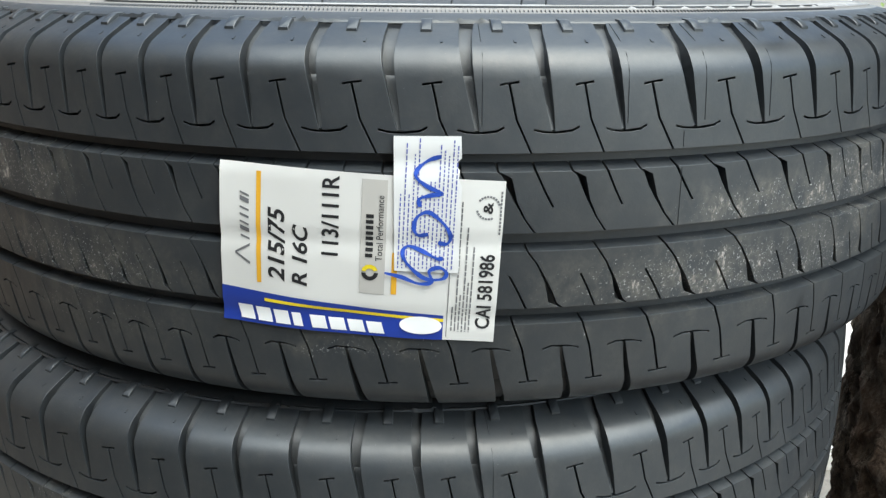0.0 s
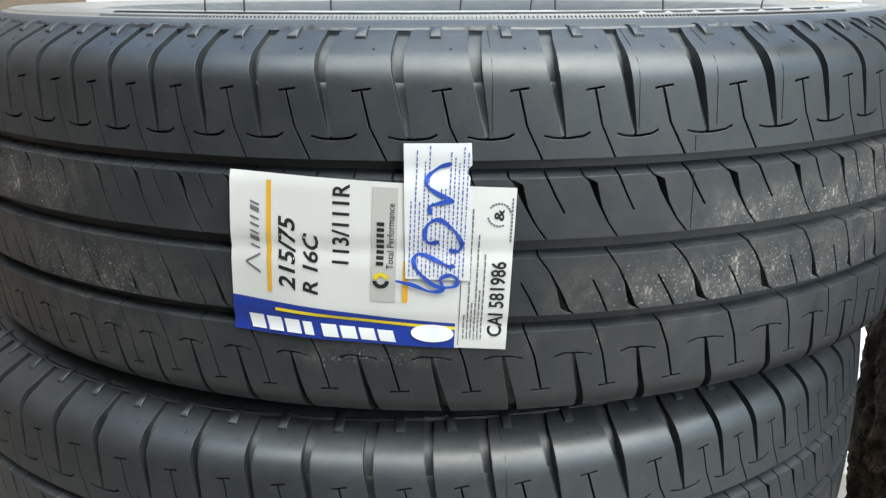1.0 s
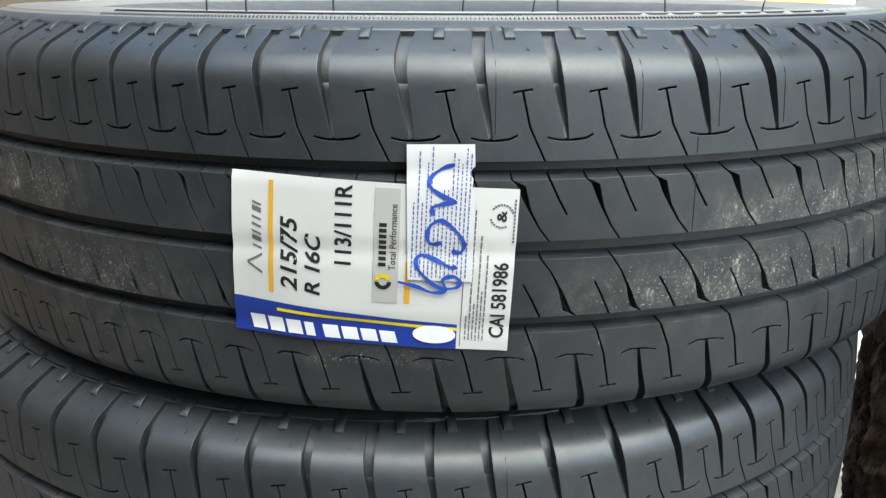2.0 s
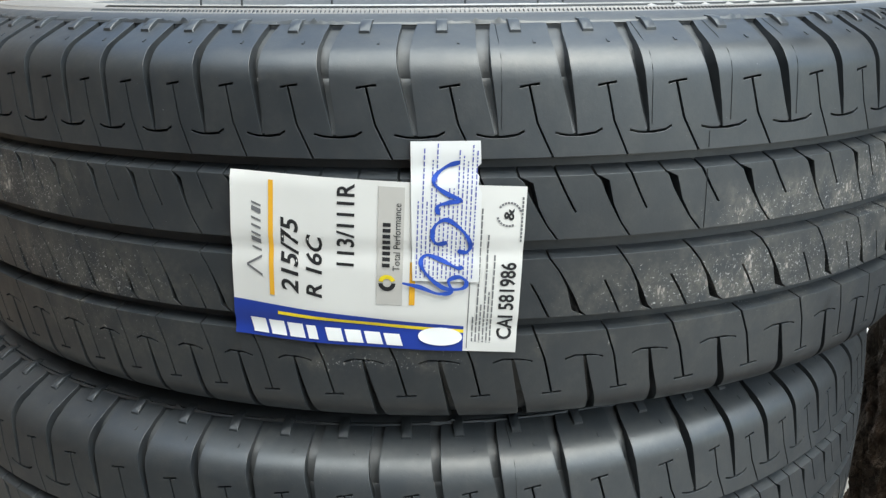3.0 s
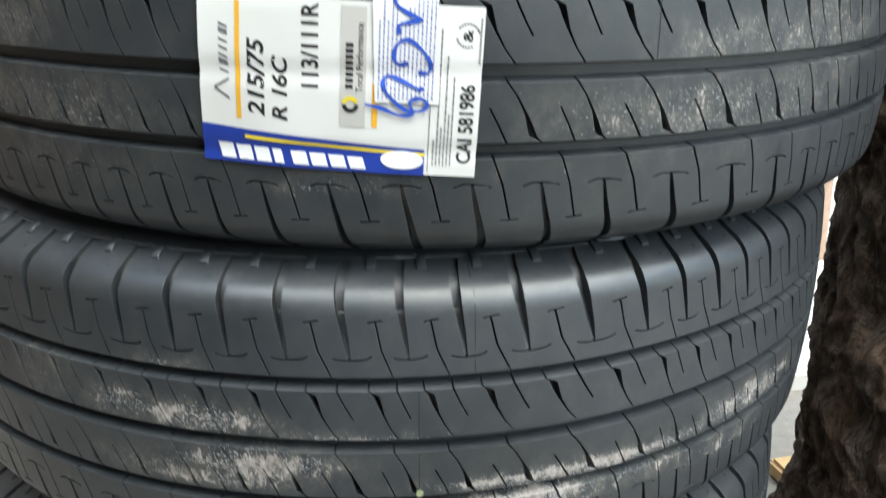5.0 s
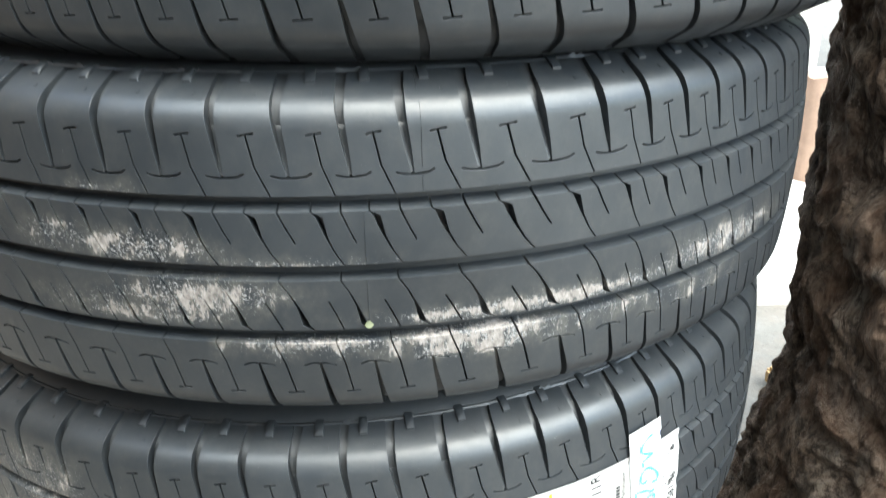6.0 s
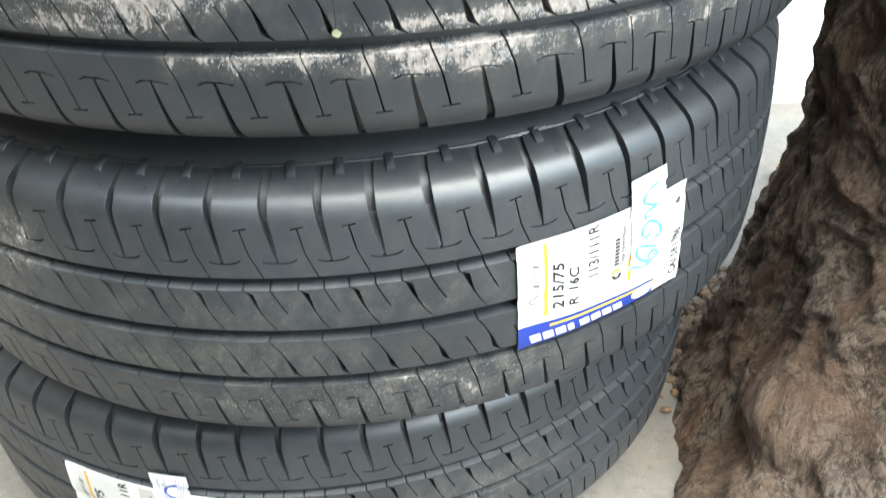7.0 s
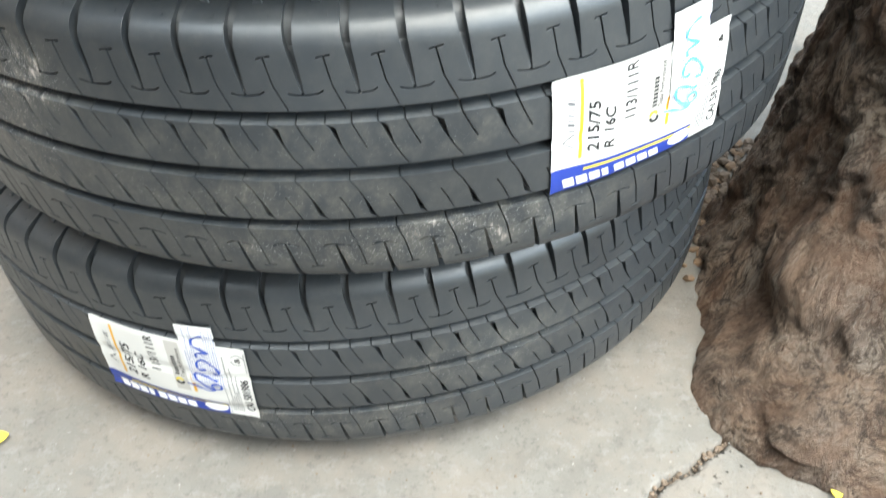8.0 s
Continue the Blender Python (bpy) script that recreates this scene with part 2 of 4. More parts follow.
def strip_cell(outline, seam, depth, vcuts, extra=(), draft=(), floor=()):
    """One pitch of a rib: the outline (pitches, metres), cut with its neighbours, bevelled, with walls down into the grooves.
    Returns vertices (pitches, height, lift) and faces."""
    bm = bmesh.new()
    loops = [outline] if not isinstance(outline[0], list) else outline
    for k in (-1, 0, 1):
        for loop in loops:
            bm.faces.new([bm.verts.new(((u + k) * PITCH, v, 0)) for u, v in loop])
    bmesh.ops.remove_doubles(bm, verts=bm.verts, dist=2e-5)
    inner = [e for e in bm.edges if len(e.link_faces) == 2]
    if inner:
        bmesh.ops.dissolve_edges(bm, edges=inner, use_verts=False)
    for f in bm.faces:
        if f.normal.z < 0:
            f.normal_flip()
    rim = [v for v in bm.verts]
    bmesh.ops.inset_region(bm, faces=bm.faces[:], thickness=0.00013, use_even_offset=True, use_boundary=True)
    for v in rim:
        v.co.z = -0.00005
    border = [e for e in bm.edges if len(e.link_faces) == 1]
    got = bmesh.ops.extrude_edge_only(bm, edges=border)
    for v in [g for g in got["geom"] if isinstance(g, bmesh.types.BMVert)]:
        v.co.z = -depth
        for edge, slope in draft:
            if abs(v.co.y - edge) < 5e-5:
                v.co.y += slope
    for lo, hi, v0, v1, z0, z1 in extra:
        for k in (-1, 0, 1):
            cube = bmesh.ops.create_cube(bm, size=1)["verts"]
            for v in cube:
                top = v.co.z > 0
                s = 0.82 if top else 1.0
                v.co = Vector((((lo + hi) / 2 + v.co.x * s * (hi - lo) + k) * PITCH, (v0 + v1) / 2 + v.co.y * s * (v1 - v0), z1 if top else z0))
    # rising floor of the cross groove: rows of (from, to, height, lift)
    for k in (-1, 0, 1):
        rows = [[bm.verts.new(((u + k) * PITCH, v, h)) for u in (u0, u1)] for u0, u1, v, h in floor]
        for (a, b), (c, d) in zip(rows, rows[1:]):
            f = bm.faces.new((a, b, d, c))
            f.normal_update()
            if f.normal.z < 0:
                f.normal_flip()
    for u in np.arange(seam, seam + 1.0001, 0.125):
        bmesh.ops.bisect_plane(bm, geom=bm.verts[:] + bm.edges[:] + bm.faces[:], plane_co=(u * PITCH, 0, 0), plane_no=(1, 0, 0), dist=1e-6)
    for v in vcuts:
        bmesh.ops.bisect_plane(bm, geom=bm.verts[:] + bm.edges[:] + bm.faces[:], plane_co=(0, v, 0), plane_no=(0, 1, 0), dist=1e-6)
    bmesh.ops.bisect_plane(bm, geom=bm.verts[:] + bm.edges[:] + bm.faces[:], plane_co=(seam * PITCH, 0, 0), plane_no=(1, 0, 0), dist=1e-6, clear_inner=True)
    bmesh.ops.bisect_plane(bm, geom=bm.verts[:] + bm.edges[:] + bm.faces[:], plane_co=((seam + 1) * PITCH, 0, 0), plane_no=(1, 0, 0), dist=1e-6, clear_outer=True)
    bmesh.ops.triangulate(bm, faces=[f for f in bm.faces if len(f.verts) > 4])
    bmesh.ops.recalc_face_normals(bm, faces=bm.faces[:])
    bm.verts.index_update()
    verts = np.array([v.co[:] for v in bm.verts])
    verts[:, 0] /= PITCH
    faces = [[v.index for v in f.verts] for f in bm.faces]
    up = sum(f.normal.z * f.calc_area() for f in bm.faces)
    bm.free()
    if up < 0:
        faces = [f[::-1] for f in faces]
    return verts, faces


W = 0.0155
SHOULDER = [
    (-0.38, 0.0402), (0.304 - W, 0.0402), (0.10 - W, 0.0547), (0.0 - W, 0.0697), (-0.127, 0.0690), (-0.127, 0.0701), (0.127, 0.0713), (0.127, 0.0702),
    (0.0 + W, 0.0698), (0.10 + W, 0.0547), (0.304 + W, 0.0402), (0.62, 0.0402), (0.62, 0.0487), (0.556, 0.0487), (0.45, 0.0490), (0.326, 0.0500), (0.33, 0.0510),
    (0.45, 0.0500), (0.565, 0.0497), (0.490, 0.060), (0.420, 0.070), (0.370, 0.078), (0.350, 0.0845), (0.358, 0.090), (0.378, 0.0928), (0.372, 0.0940),
    (0.022, 0.0940), (-0.410, 0.0940), (-0.425, 0.0928), (-0.455, 0.090), (-0.480, 0.0845), (-0.480, 0.078), (-0.452, 0.070), (-0.412, 0.060), (-0.385, 0.0497),
    (-0.155, 0.0505), (-0.065, 0.0521), (-0.057, 0.0511), (-0.15, 0.0494), (-0.313, 0.0487), (-0.38, 0.0487),
]
SHOULDER_LOW = [
    (-0.38, 0.0402), (0.304 - W, 0.0402), (0.16 - W, 0.0530), (0.04 - W, 0.0704), (-0.096, 0.0701), (-0.098, 0.0711), (0.174, 0.0717), (0.174, 0.0706),
    (0.04 + W, 0.0706), (0.16 + W, 0.0530), (0.304 + W, 0.0402), (0.62, 0.0402), (0.62, 0.0519), (0.569, 0.0519), (0.50, 0.0520), (0.324, 0.0534), (0.326, 0.0543),
    (0.42, 0.0532), (0.575, 0.0529), (0.492, 0.064), (0.410, 0.074), (0.368, 0.0795), (0.330, 0.0845), (0.300, 0.090), (0.285, 0.0928), (0.280, 0.0940),
    (-0.575, 0.0940), (-0.570, 0.0928), (-0.558, 0.090), (-0.532, 0.0845), (-0.510, 0.0795), (-0.487, 0.074), (-0.432, 0.064), (-0.378, 0.0529),
    (-0.266, 0.0527), (-0.13, 0.0543), (-0.126, 0.0534), (-0.26, 0.0517), (-0.38, 0.0519),
]
# the two pieces of a middle rib between one full sipe and the next
RIB = [
    (-0.10, 0.0322), (0.068, 0.0294), (0.145, 0.0188), (0.265, 0.0108), (0.412, 0.0042),
    (1.378, 0.0042), (1.236, 0.0108), (1.101, 0.0188), (1.022, 0.0240), (0.948, 0.0298), (0.865, 0.0322),
    (0.400, 0.0322), (0.525, 0.0235), (0.646, 0.0160), (0.618, 0.0157), (0.492, 0.0235), (0.365, 0.0322),
]
LUG_FLOOR = [(0.51, 0.68, 0.0502, -0.0012), (0.42, 0.66, 0.060, -0.0042), (0.35, 0.62, 0.070, -0.0066), (0.30, 0.58, 0.077, -0.0084)]
LUG_FLOOR_LOW = [(0.53, 0.68, 0.0535, -0.0012), (0.42, 0.64, 0.064, -0.0045), (0.35, 0.58, 0.072, -0.0068), (0.30, 0.56, 0.079, -0.0086)]
SHOULDER_CELL = strip_cell(SHOULDER, -0.38, 0.0085, [0.055, 0.06, 0.066, 0.072, 0.0743, 0.0765, 0.0785, 0.0802, 0.0818, 0.0832, 0.0846, 0.086, 0.0890, 0.0915], extra=[(0.10, 0.138, 0.0862, 0.0875, -0.002, 0.0004)], draft=[(0.0402, -0.0014)], floor=LUG_FLOOR)
LOW_CELL = strip_cell(SHOULDER_LOW, -0.38, 0.0085, [0.055, 0.06, 0.066, 0.072, 0.0743, 0.0765, 0.0785, 0.0802, 0.0818, 0.0832, 0.0846, 0.086, 0.0890, 0.0915], draft=[(0.0402, -0.0014)], floor=LUG_FLOOR_LOW)
RIB_CELL = strip_cell(RIB, 0.07, 0.0080, [0.012, 0.02, 0.027], draft=[(0.0322, 0.0034), (0.0042, -0.0018)])


def pitch_list(seen_angles):
    """Angles (degrees) of all pitches round the tyre: those known, then alternating lengths for the rest."""
    rest = 360 - (seen_angles[-1] - seen_angles[0])
    n = round(rest / 5.0)
    cycle = [4.3, 4.3, 5.2, 5.2, 6.1, 5.2, 4.3, 5.2]
    steps = np.array([cycle[i % 8] for i in range(n)])
    steps *= rest / steps.sum()
    return list(seen_angles) + list(seen_angles[-1] + np.cumsum(steps)[:-1])


def rib_mesh(name, cell, angles, phase, flip, dust):
    """A whole rib: the cell repeated at every pitch. flip turns the pattern by half a turn for the lower half of the tread."""
    cv, cf = cell
    n = len(angles)
    knots = np.array([angles[-2] - 360, angles[-1] - 360, *angles, angles[0] + 360, angles[1] + 360, angles[2] + 360])
    verts, faces = [], []
    u, v, h = cv[:, 0], cv[:, 1], cv[:, 2]
    if flip:
        u, v = -u, -v
    for i in range(n):
        th = np.interp(i + u + phase + 2, np.arange(len(knots)), knots)
        verts.append(np.stack([th, v, h], -1))
        faces += [[k + i * len(cv) for k in f] for f in cf]
    tv = np.concatenate(verts)
    place = tread_place(np.radians(tv[:, 0]), tv[:, 1], tv[:, 2])
    me = mesh_of(name, place.tolist(), faces, RUBBER)
    bm = bmesh.new()
    bm.from_mesh(me)
    bmesh.ops.remove_doubles(bm, verts=bm.verts, dist=1e-6)
    bm.to_mesh(me)
    bm.free()
    me.shade_smooth()
    me.set_sharp_from_angle(angle=radians(16))
    set_dust(me, dust)
    return me


def set_dust(me, blobs):
    """Dried mud: blobs of (angle in degrees, height, half width in degrees, half height, amount)."""
    co = np.empty(len(me.vertices) * 3, np.float32)
    me.vertices.foreach_get("co", co)
    co = co.reshape(-1, 3)
    th, v = np.degrees(np.arctan2(co[:, 0], -co[:, 1])), co[:, 2]
    d = np.zeros(len(co), np.float32)
    for a, b, wa, wb, amount in blobs:
        d = np.maximum(d, amount * np.clip(1.25 - ((th - a) / wa) ** 2 - ((v - b) / wb) ** 2, 0, 1))
    me.attributes.new("dust", "FLOAT", "POINT").data.foreach_set("value", d.astype(np.float32))


SEG = 288


def revolve(name, profile, mat, smooth=40, closed=True):
    ring = np.arange(SEG) * 2 * math.pi / SEG
    p = np.array(profile)
    k = len(p)
    verts = np.stack([np.outer(np.sin(ring), p[:, 0]), np.outer(-np.cos(ring), p[:, 0]), np.tile(p[:, 1], (SEG, 1))], -1).reshape(-1, 3)
    faces = []
    for i in range(SEG):
        a, b = i * k, ((i + 1) % SEG) * k
        for j in range(k if closed else k - 1):
            q = (j + 1) % k
            faces.append((a + j, b + j, b + q, a + q))
    me = mesh_of(name, verts.tolist(), faces, mat, smooth)
    return me


def carcass_profile(low, top=0.1007):
    """Groove floors, buttress, sidewalls, beads and the inner liner; low and top: how far the sidewalls bulge under the load."""
    outer = []
    for v in np.linspace(-0.0932, 0.0932, 67):
        outer.append((crown(v) - float(np.interp(abs(v), (0.080, 0.0932), (0.0078, 0.0048))), v))
    side = [(0.3330, 0.0945), (0.3311, 0.0957), (0.3283, 0.0968), (0.3249, 0.0978), (0.3208, 0.0987), (0.3200, 0.0995), (0.3182, 0.0998), (0.3172, 0.0993), (0.3120, 0.0999), (0.3050, 0.1004),
            (0.298, 0.1007), (0.289, 0.1007), (0.278, 0.1000), (0.262, 0.0976), (0.245, 0.0940), (0.230, 0.0890), (0.221, 0.0850), (0.2195, 0.0868),
            (0.2165, 0.0863), (0.2155, 0.0825), (0.209, 0.0780), (0.2035, 0.0735), (0.2025, 0.0640), (0.2055, 0.0600)]
    liner = [(0.212, 0.0680), (0.225, 0.0800), (0.245, 0.0860), (0.275, 0.0905), (0.300, 0.0885), (0.318, 0.0800), (0.334, 0.0600), (0.343, 0.0350), (0.346, 0.0)]
    def bulged(reach):
        return [(r, z + (reach - 0.1007) * min(1.0, max(0.0, (0.333 - r) / 0.026)) * min(1.0, max(0.0, (r - 0.225) / 0.05))) for r, z in side]

    lower = [(r, -z) for r, z in bulged(low)[::-1]]
    return outer + bulged(top) + liner + [(r, -min(z, low - 0.004)) for r, z in liner[-2::-1]] + lower


CARCASS = carcass_profile(0.1007)


def nub_mesh():
    """A small moulded box on the upper edge of a tread block."""
    bm = bmesh.new()
    w = 0.0024
    prof = [(0.3422, 0.0903), (0.3422, 0.0915), (0.3396, 0.0936), (0.3362, 0.0954), (0.3300, 0.0958), (0.3290, 0.0920)]
    rows = [[bm.verts.new((x * (1.0 if k else 1.12), -r, z)) for k, (r, z) in enumerate(prof)] for x in (-w, -w * 0.86, w * 0.86, w)]
    for k, v in enumerate(rows[0]):
        v.co.y += 0.0004
        rows[3][k].co.y += 0.0004
    for p, q in zip(rows, rows[1:]):
        for k in range(5):
            bm.faces.new((p[k], q[k], q[k + 1], p[k + 1]))
    bm.faces.new(rows[0])
    bm.faces.new(rows[3][::-1])
    bmesh.ops.recalc_face_normals(bm, faces=bm.faces[:])
    me = mesh_from(bm, "moulded_nub", RUBBER, 30)
    set_dust(me, [])
    return me


NUB = nub_mesh()


def flash_mesh():
    """Torn lip of thin rubber left by the mould round the shoulder."""
    verts, faces = [], []
    n = 1440
    for i in range(n):
        a = 2 * math.pi * i / n
        d = Vector((math.sin(a), -math.cos(a), 0))
        torn = max(0.0, noise.noise(d * 9.0) + 0.15) * abs(noise.noise(d * 95.0)) * 0.0065
        for r, z in ((0.3354, 0.0936), (0.3346, 0.0946 + torn), (0.3334, 0.0944)):
            verts.append((d.x * r, d.y * r, z))
        for j in range(2):
            q, t = i * 3 + j, ((i + 1) % n) * 3 + j
            faces.append((q, t, t + 1, q + 1))
    me = mesh_of("mould_flash", verts, faces, RUBBER, 50)
    set_dust(me, [])
    return me


FLASH = flash_mesh()


def tyre(m, angles, phase, dust, label, low, high, dusty_sheen=False):
    root = thing("tyre", label, "tyre", m, "stacked tyres")
    me = revolve("carcass", carcass_profile(low, high), SIDE_RUBBER, 35)
    set_dust(me, [])
    child("carcass", me, root, "black rubber sidewalls and groove floors")
    all_angles = pitch_list(angles)
    child("shoulder_rib", rib_mesh("shoulder_rib", SHOULDER_CELL, all_angles, 0.0, False, dust), root)
    child("centre_rib", rib_mesh("centre_rib", RIB_CELL, all_angles, -0.01, False, dust), root)
    child("centre_rib", rib_mesh("centre_rib", RIB_CELL, all_angles, phase + 0.55, True, dust), root)
    child("shoulder_rib", rib_mesh("shoulder_rib", LOW_CELL, all_angles, phase + 0.304, True, dust), root)
    child("mould_flash", FLASH, root, "thin torn lip of moulded rubber")
    for a, b in zip(all_angles, all_angles[1:] + [all_angles[0] + 360]):
        child("moulded_nub", NUB, root).matrix_local = pose(0, 0, 0, 0, 0, a - 0.092 * (b - a))
    # top tyre only: upper sidewall gets the pale colour for dust and sky reflection
    me.materials.append(DUSTY_SHEEN_SIDE)
    for f in me.polygons:
        if dusty_sheen and f.center.z > 0.0962 and f.center.xy.length < 0.3262:
            f.material_index = 1
    return root


MUD = [(-13, 0.012, 8, 0.011, 0.88), (-21, 0.014, 5, 0.012, 0.76), (-16, 0.042, 5, 0.004, 0.7), (-9, -0.013, 10, 0.012, 0.86), (-13, -0.026, 9, 0.006, 0.8), (-19, -0.022, 7, 0.01, 0.6), (1, -0.044, 12, 0.006, 1.2), (14, -0.046, 12, 0.0095, 1.2),
       (20, -0.027, 18, 0.007, 1.0), (0, 0.006, 10, 0.004, 0.8), (42, -0.022, 13, 0.013, 0.85), (27, -0.045, 10, 0.007, 1.0), (38, -0.047, 10, 0.009, 0.8), (-30, 0.02, 5, 0.02, 0.45)]
SPECKS_TOP = [(27, -0.022, 20, 0.02, 0.62), (29, 0.010, 11, 0.016, 0.58), (-30, -0.022, 14, 0.02, 0.58), (-36, 0.018, 11, 0.02, 0.6), (-4, -0.054, 7, 0.005, 0.6), (12, -0.045, 12, 0.004, 0.5), (40, 0.01, 9, 0.03, 0.6), (-28, -0.05, 12, 0.015, 0.4)]
SPECKS_LOW = [(-30, 0.045, 9, 0.03, 0.66), (-33, 0.0, 10, 0.05, 0.55), (5, -0.055, 28, 0.020, 0.56), (-10, -0.018, 22, 0.018, 0.42), (12, -0.043, 20, 0.004, 0.8), (0, 0.018, 24, 0.016, 0.34)]
DEG = math.degrees
TYRES = [
    tyre(pose(0.0065, 0, 0.7150, DEG(0.0098), DEG(0.0061), -1.03), [-39.2, -34.55, -30.0, -25.9, -22.05, -18.05, -13.95, -9.5, -4.22, 1.28, 6.53, 11.85, 16.9, 23.05, 29.3, 34.7, 39.3], 0.14, SPECKS_TOP, "black rubber tyre with printed label, topmost of the stack", 0.0935, 0.1007, True),
    tyre(pose(-0.0212, 0.0007, 0.5231, DEG(0.0123), DEG(0.0055)), [-38.6, -33.4, -28.3, -22.95, -17.96, -13.18, -8.58, -3.68, 1.47, 5.87, 10.75, 16.3, 22.45, 27.5, 31.6, 36.2, 40.3], 0.15, MUD, "black rubber tyre splashed with dried mud, second from top", 0.1012, 0.0985),
    tyre(pose(-0.0290, 0.0108, 0.3147, DEG(0.0135), DEG(-0.0120)), [-35.0, -29.05, -22.9, -17.35, -12.94, -8.48, -3.82, 1.07, 5.45, 10.11, 15.3, 20.08, 24.5, 29.7, 34.5, 39.0], 0.03, SPECKS_LOW, "black rubber tyre with printed label, third from top", 0.1000, 0.1072),
    tyre(pose(-0.0642, 0.0366, 0.1121, DEG(0.0070), DEG(-0.0059)), [-28.0, -22.49, -16.1, -10.48, -6.12, -1.7, 2.87, 7.56, 12.14, 16.64, 21.04, 26.27, 31.5], 0.1, [(20, 0.0, 16, 0.03, 0.45), (0, -0.05, 22, 0.02, 0.5)], "black rubber tyre with printed label, standing on concrete", 0.1150, 0.1026),
]

# ---- tree ----
def trunk_meshes():
    """Lumpy trunk, flared at the foot, with burls; leans away to the right as it rises."""
    nz, na = 400, 600
    zs = np.concatenate([np.linspace(-0.03, 0.8, 340), np.linspace(0.82, 2.6, nz - 340)])
    verts, knots, which = [], [], []
    burls = [(206.5, 0.097, 0.062, 0.036), (221.5, 0.032, 0.046, 0.033), (209, 0.015, 0.075, 0.026), (240, 0.0, 0.085, 0.03), (232, 0.20, 0.06, 0.02), (200.6, 0.184, 0.034, 0.012), (212.4, 0.172, 0.034, 0.013), (198, 0.28, 0.05, 0.014), (216, 0.34, 0.06, 0.018),
             (190, 0.475, 0.03, -0.012), (203, 0.045, 0.03, -0.014), (217, 0.062, 0.024, -0.014), (194, 0.12, 0.035, -0.012), (206, 0.150, 0.02, -0.008), (188, 0.17, 0.05, -0.008)]
    heights = [-0.03, 0.0, 0.03, 0.06, 0.1, 0.17, 0.21, 0.27, 0.34, 0.42, 0.5, 0.6, 1.2, 2.6]
    radii = [0.345, 0.322, 0.286, 0.264, 0.248, 0.231, 0.2245, 0.218, 0.2135, 0.2095, 0.2075, 0.210, 0.207, 0.18]
    for z in zs:
        wide = float(np.interp(z, heights, radii))
        calm = 0.55 + 0.45 * min(1.0, max(0.0, z) / 0.12)
        cx, cy = 0.585 + 0.01 * z + 0.24 * max(0.0, z - 0.74) ** 1.2, -0.085 + 0.03 * z
        for j in range(na):
            a = 2 * math.pi * j / na
            d = Vector((math.cos(a), math.sin(a), 0))
            foot = float(np.interp(math.degrees(a), (90, 144, 176, 191, 205, 225, 300), (0.5, 0.35, 0.70, 0.95, 1.10, 1.10, 1.0)))
            flare = 0.238 + (wide - 0.238) * foot if wide > 0.238 else wide
            p = Vector((d.x * flare, d.y * flare, z))
            root = math.exp(-(((math.degrees(a) - 219) / 17) ** 2)) * math.exp(-max(z, 0) / 0.10)
            r = flare + 0.045 * root + 0.014 * noise.noise(p * 6.0) + 0.008 * noise.noise(p * 15.0)
            q = Vector((p.x, p.y, z * 0.6))
            r += calm * (0.006 * noise.noise(q * 30.0) + 0.0045 * noise.noise(q * 66.0) + 0.0022 * noise.noise(q * 130.0))
            r -= 0.006 * max(0.0, 0.22 - abs(noise.noise(Vector((p.x, p.y, z * 0.5)) * 17.0))) / 0.22
            bent = p + noise.noise_vector(p * 8.0) * 0.07
            r += calm * 0.007 * (0.5 - abs(noise.noise(Vector((bent.x, bent.y, bent.z * 0.55)) * 24.0)) * 2.2)
            r += 0.0035 * (0.4 - abs(noise.noise(bent * 48.0)) * 2.0)
            knot, at = 0.0, -1
            for i, (ang, bz, size, lift) in enumerate(burls):
                da = (math.degrees(a) - ang + 180) % 360 - 180
                dist = ((math.radians(da) * flare) ** 2 + (z - bz) ** 2) / size ** 2
                g = math.exp(-2.2 * dist)
                r += lift * g
                if lift > 0.025 and g ** 1.5 * lift / 0.045 > knot:
                    knot, at = g ** 1.5 * lift / 0.045, i
            verts.append((cx + d.x * r, cy + d.y * r, z))
            knots.append(knot)
            which.append(at)
    idx = np.arange(nz * na).reshape(nz, na)
    nxt = np.roll(idx, -1, axis=1)
    faces = np.stack([idx[:-1], nxt[:-1], nxt[1:], idx[1:]], -1).reshape(-1, 4)
    knots, which = np.array(knots, np.float32), np.array(which)
    height = np.array(verts)[:, 2]
    owner = np.where(knots[faces].mean(1) > 0.3, which[faces[:, 0]], np.where(height[faces].mean(1) < 0.09, -2, -1))
    meshes = []
    for kind in sorted(set(owner.tolist())):
        mine = faces[owner == kind]
        used = np.unique(mine)
        remap = np.zeros(len(verts), int)
        remap[used] = np.arange(len(used))
        own = remap[mine].tolist()
        if kind == -1:
            own.append(remap[idx[-1]].tolist())
        name = {-1: "trunk", -2: "root_flare"}.get(kind, "burl")
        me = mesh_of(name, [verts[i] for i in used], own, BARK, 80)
        me.attributes.new("knot", "FLOAT", "POINT").data.foreach_set("value", np.clip(knots[used], 0, 1))
        meshes.append((name, me))
    return meshes


tree = thing("tree", "old tree trunk with rough brown knotted bark, beside the tyres", "tree")
for name, me in trunk_meshes():
    child(name, me, tree, {"burl": "paler swollen knot in the bark", "root_flare": "spreading gnarled root foot"}.get(name, ""))

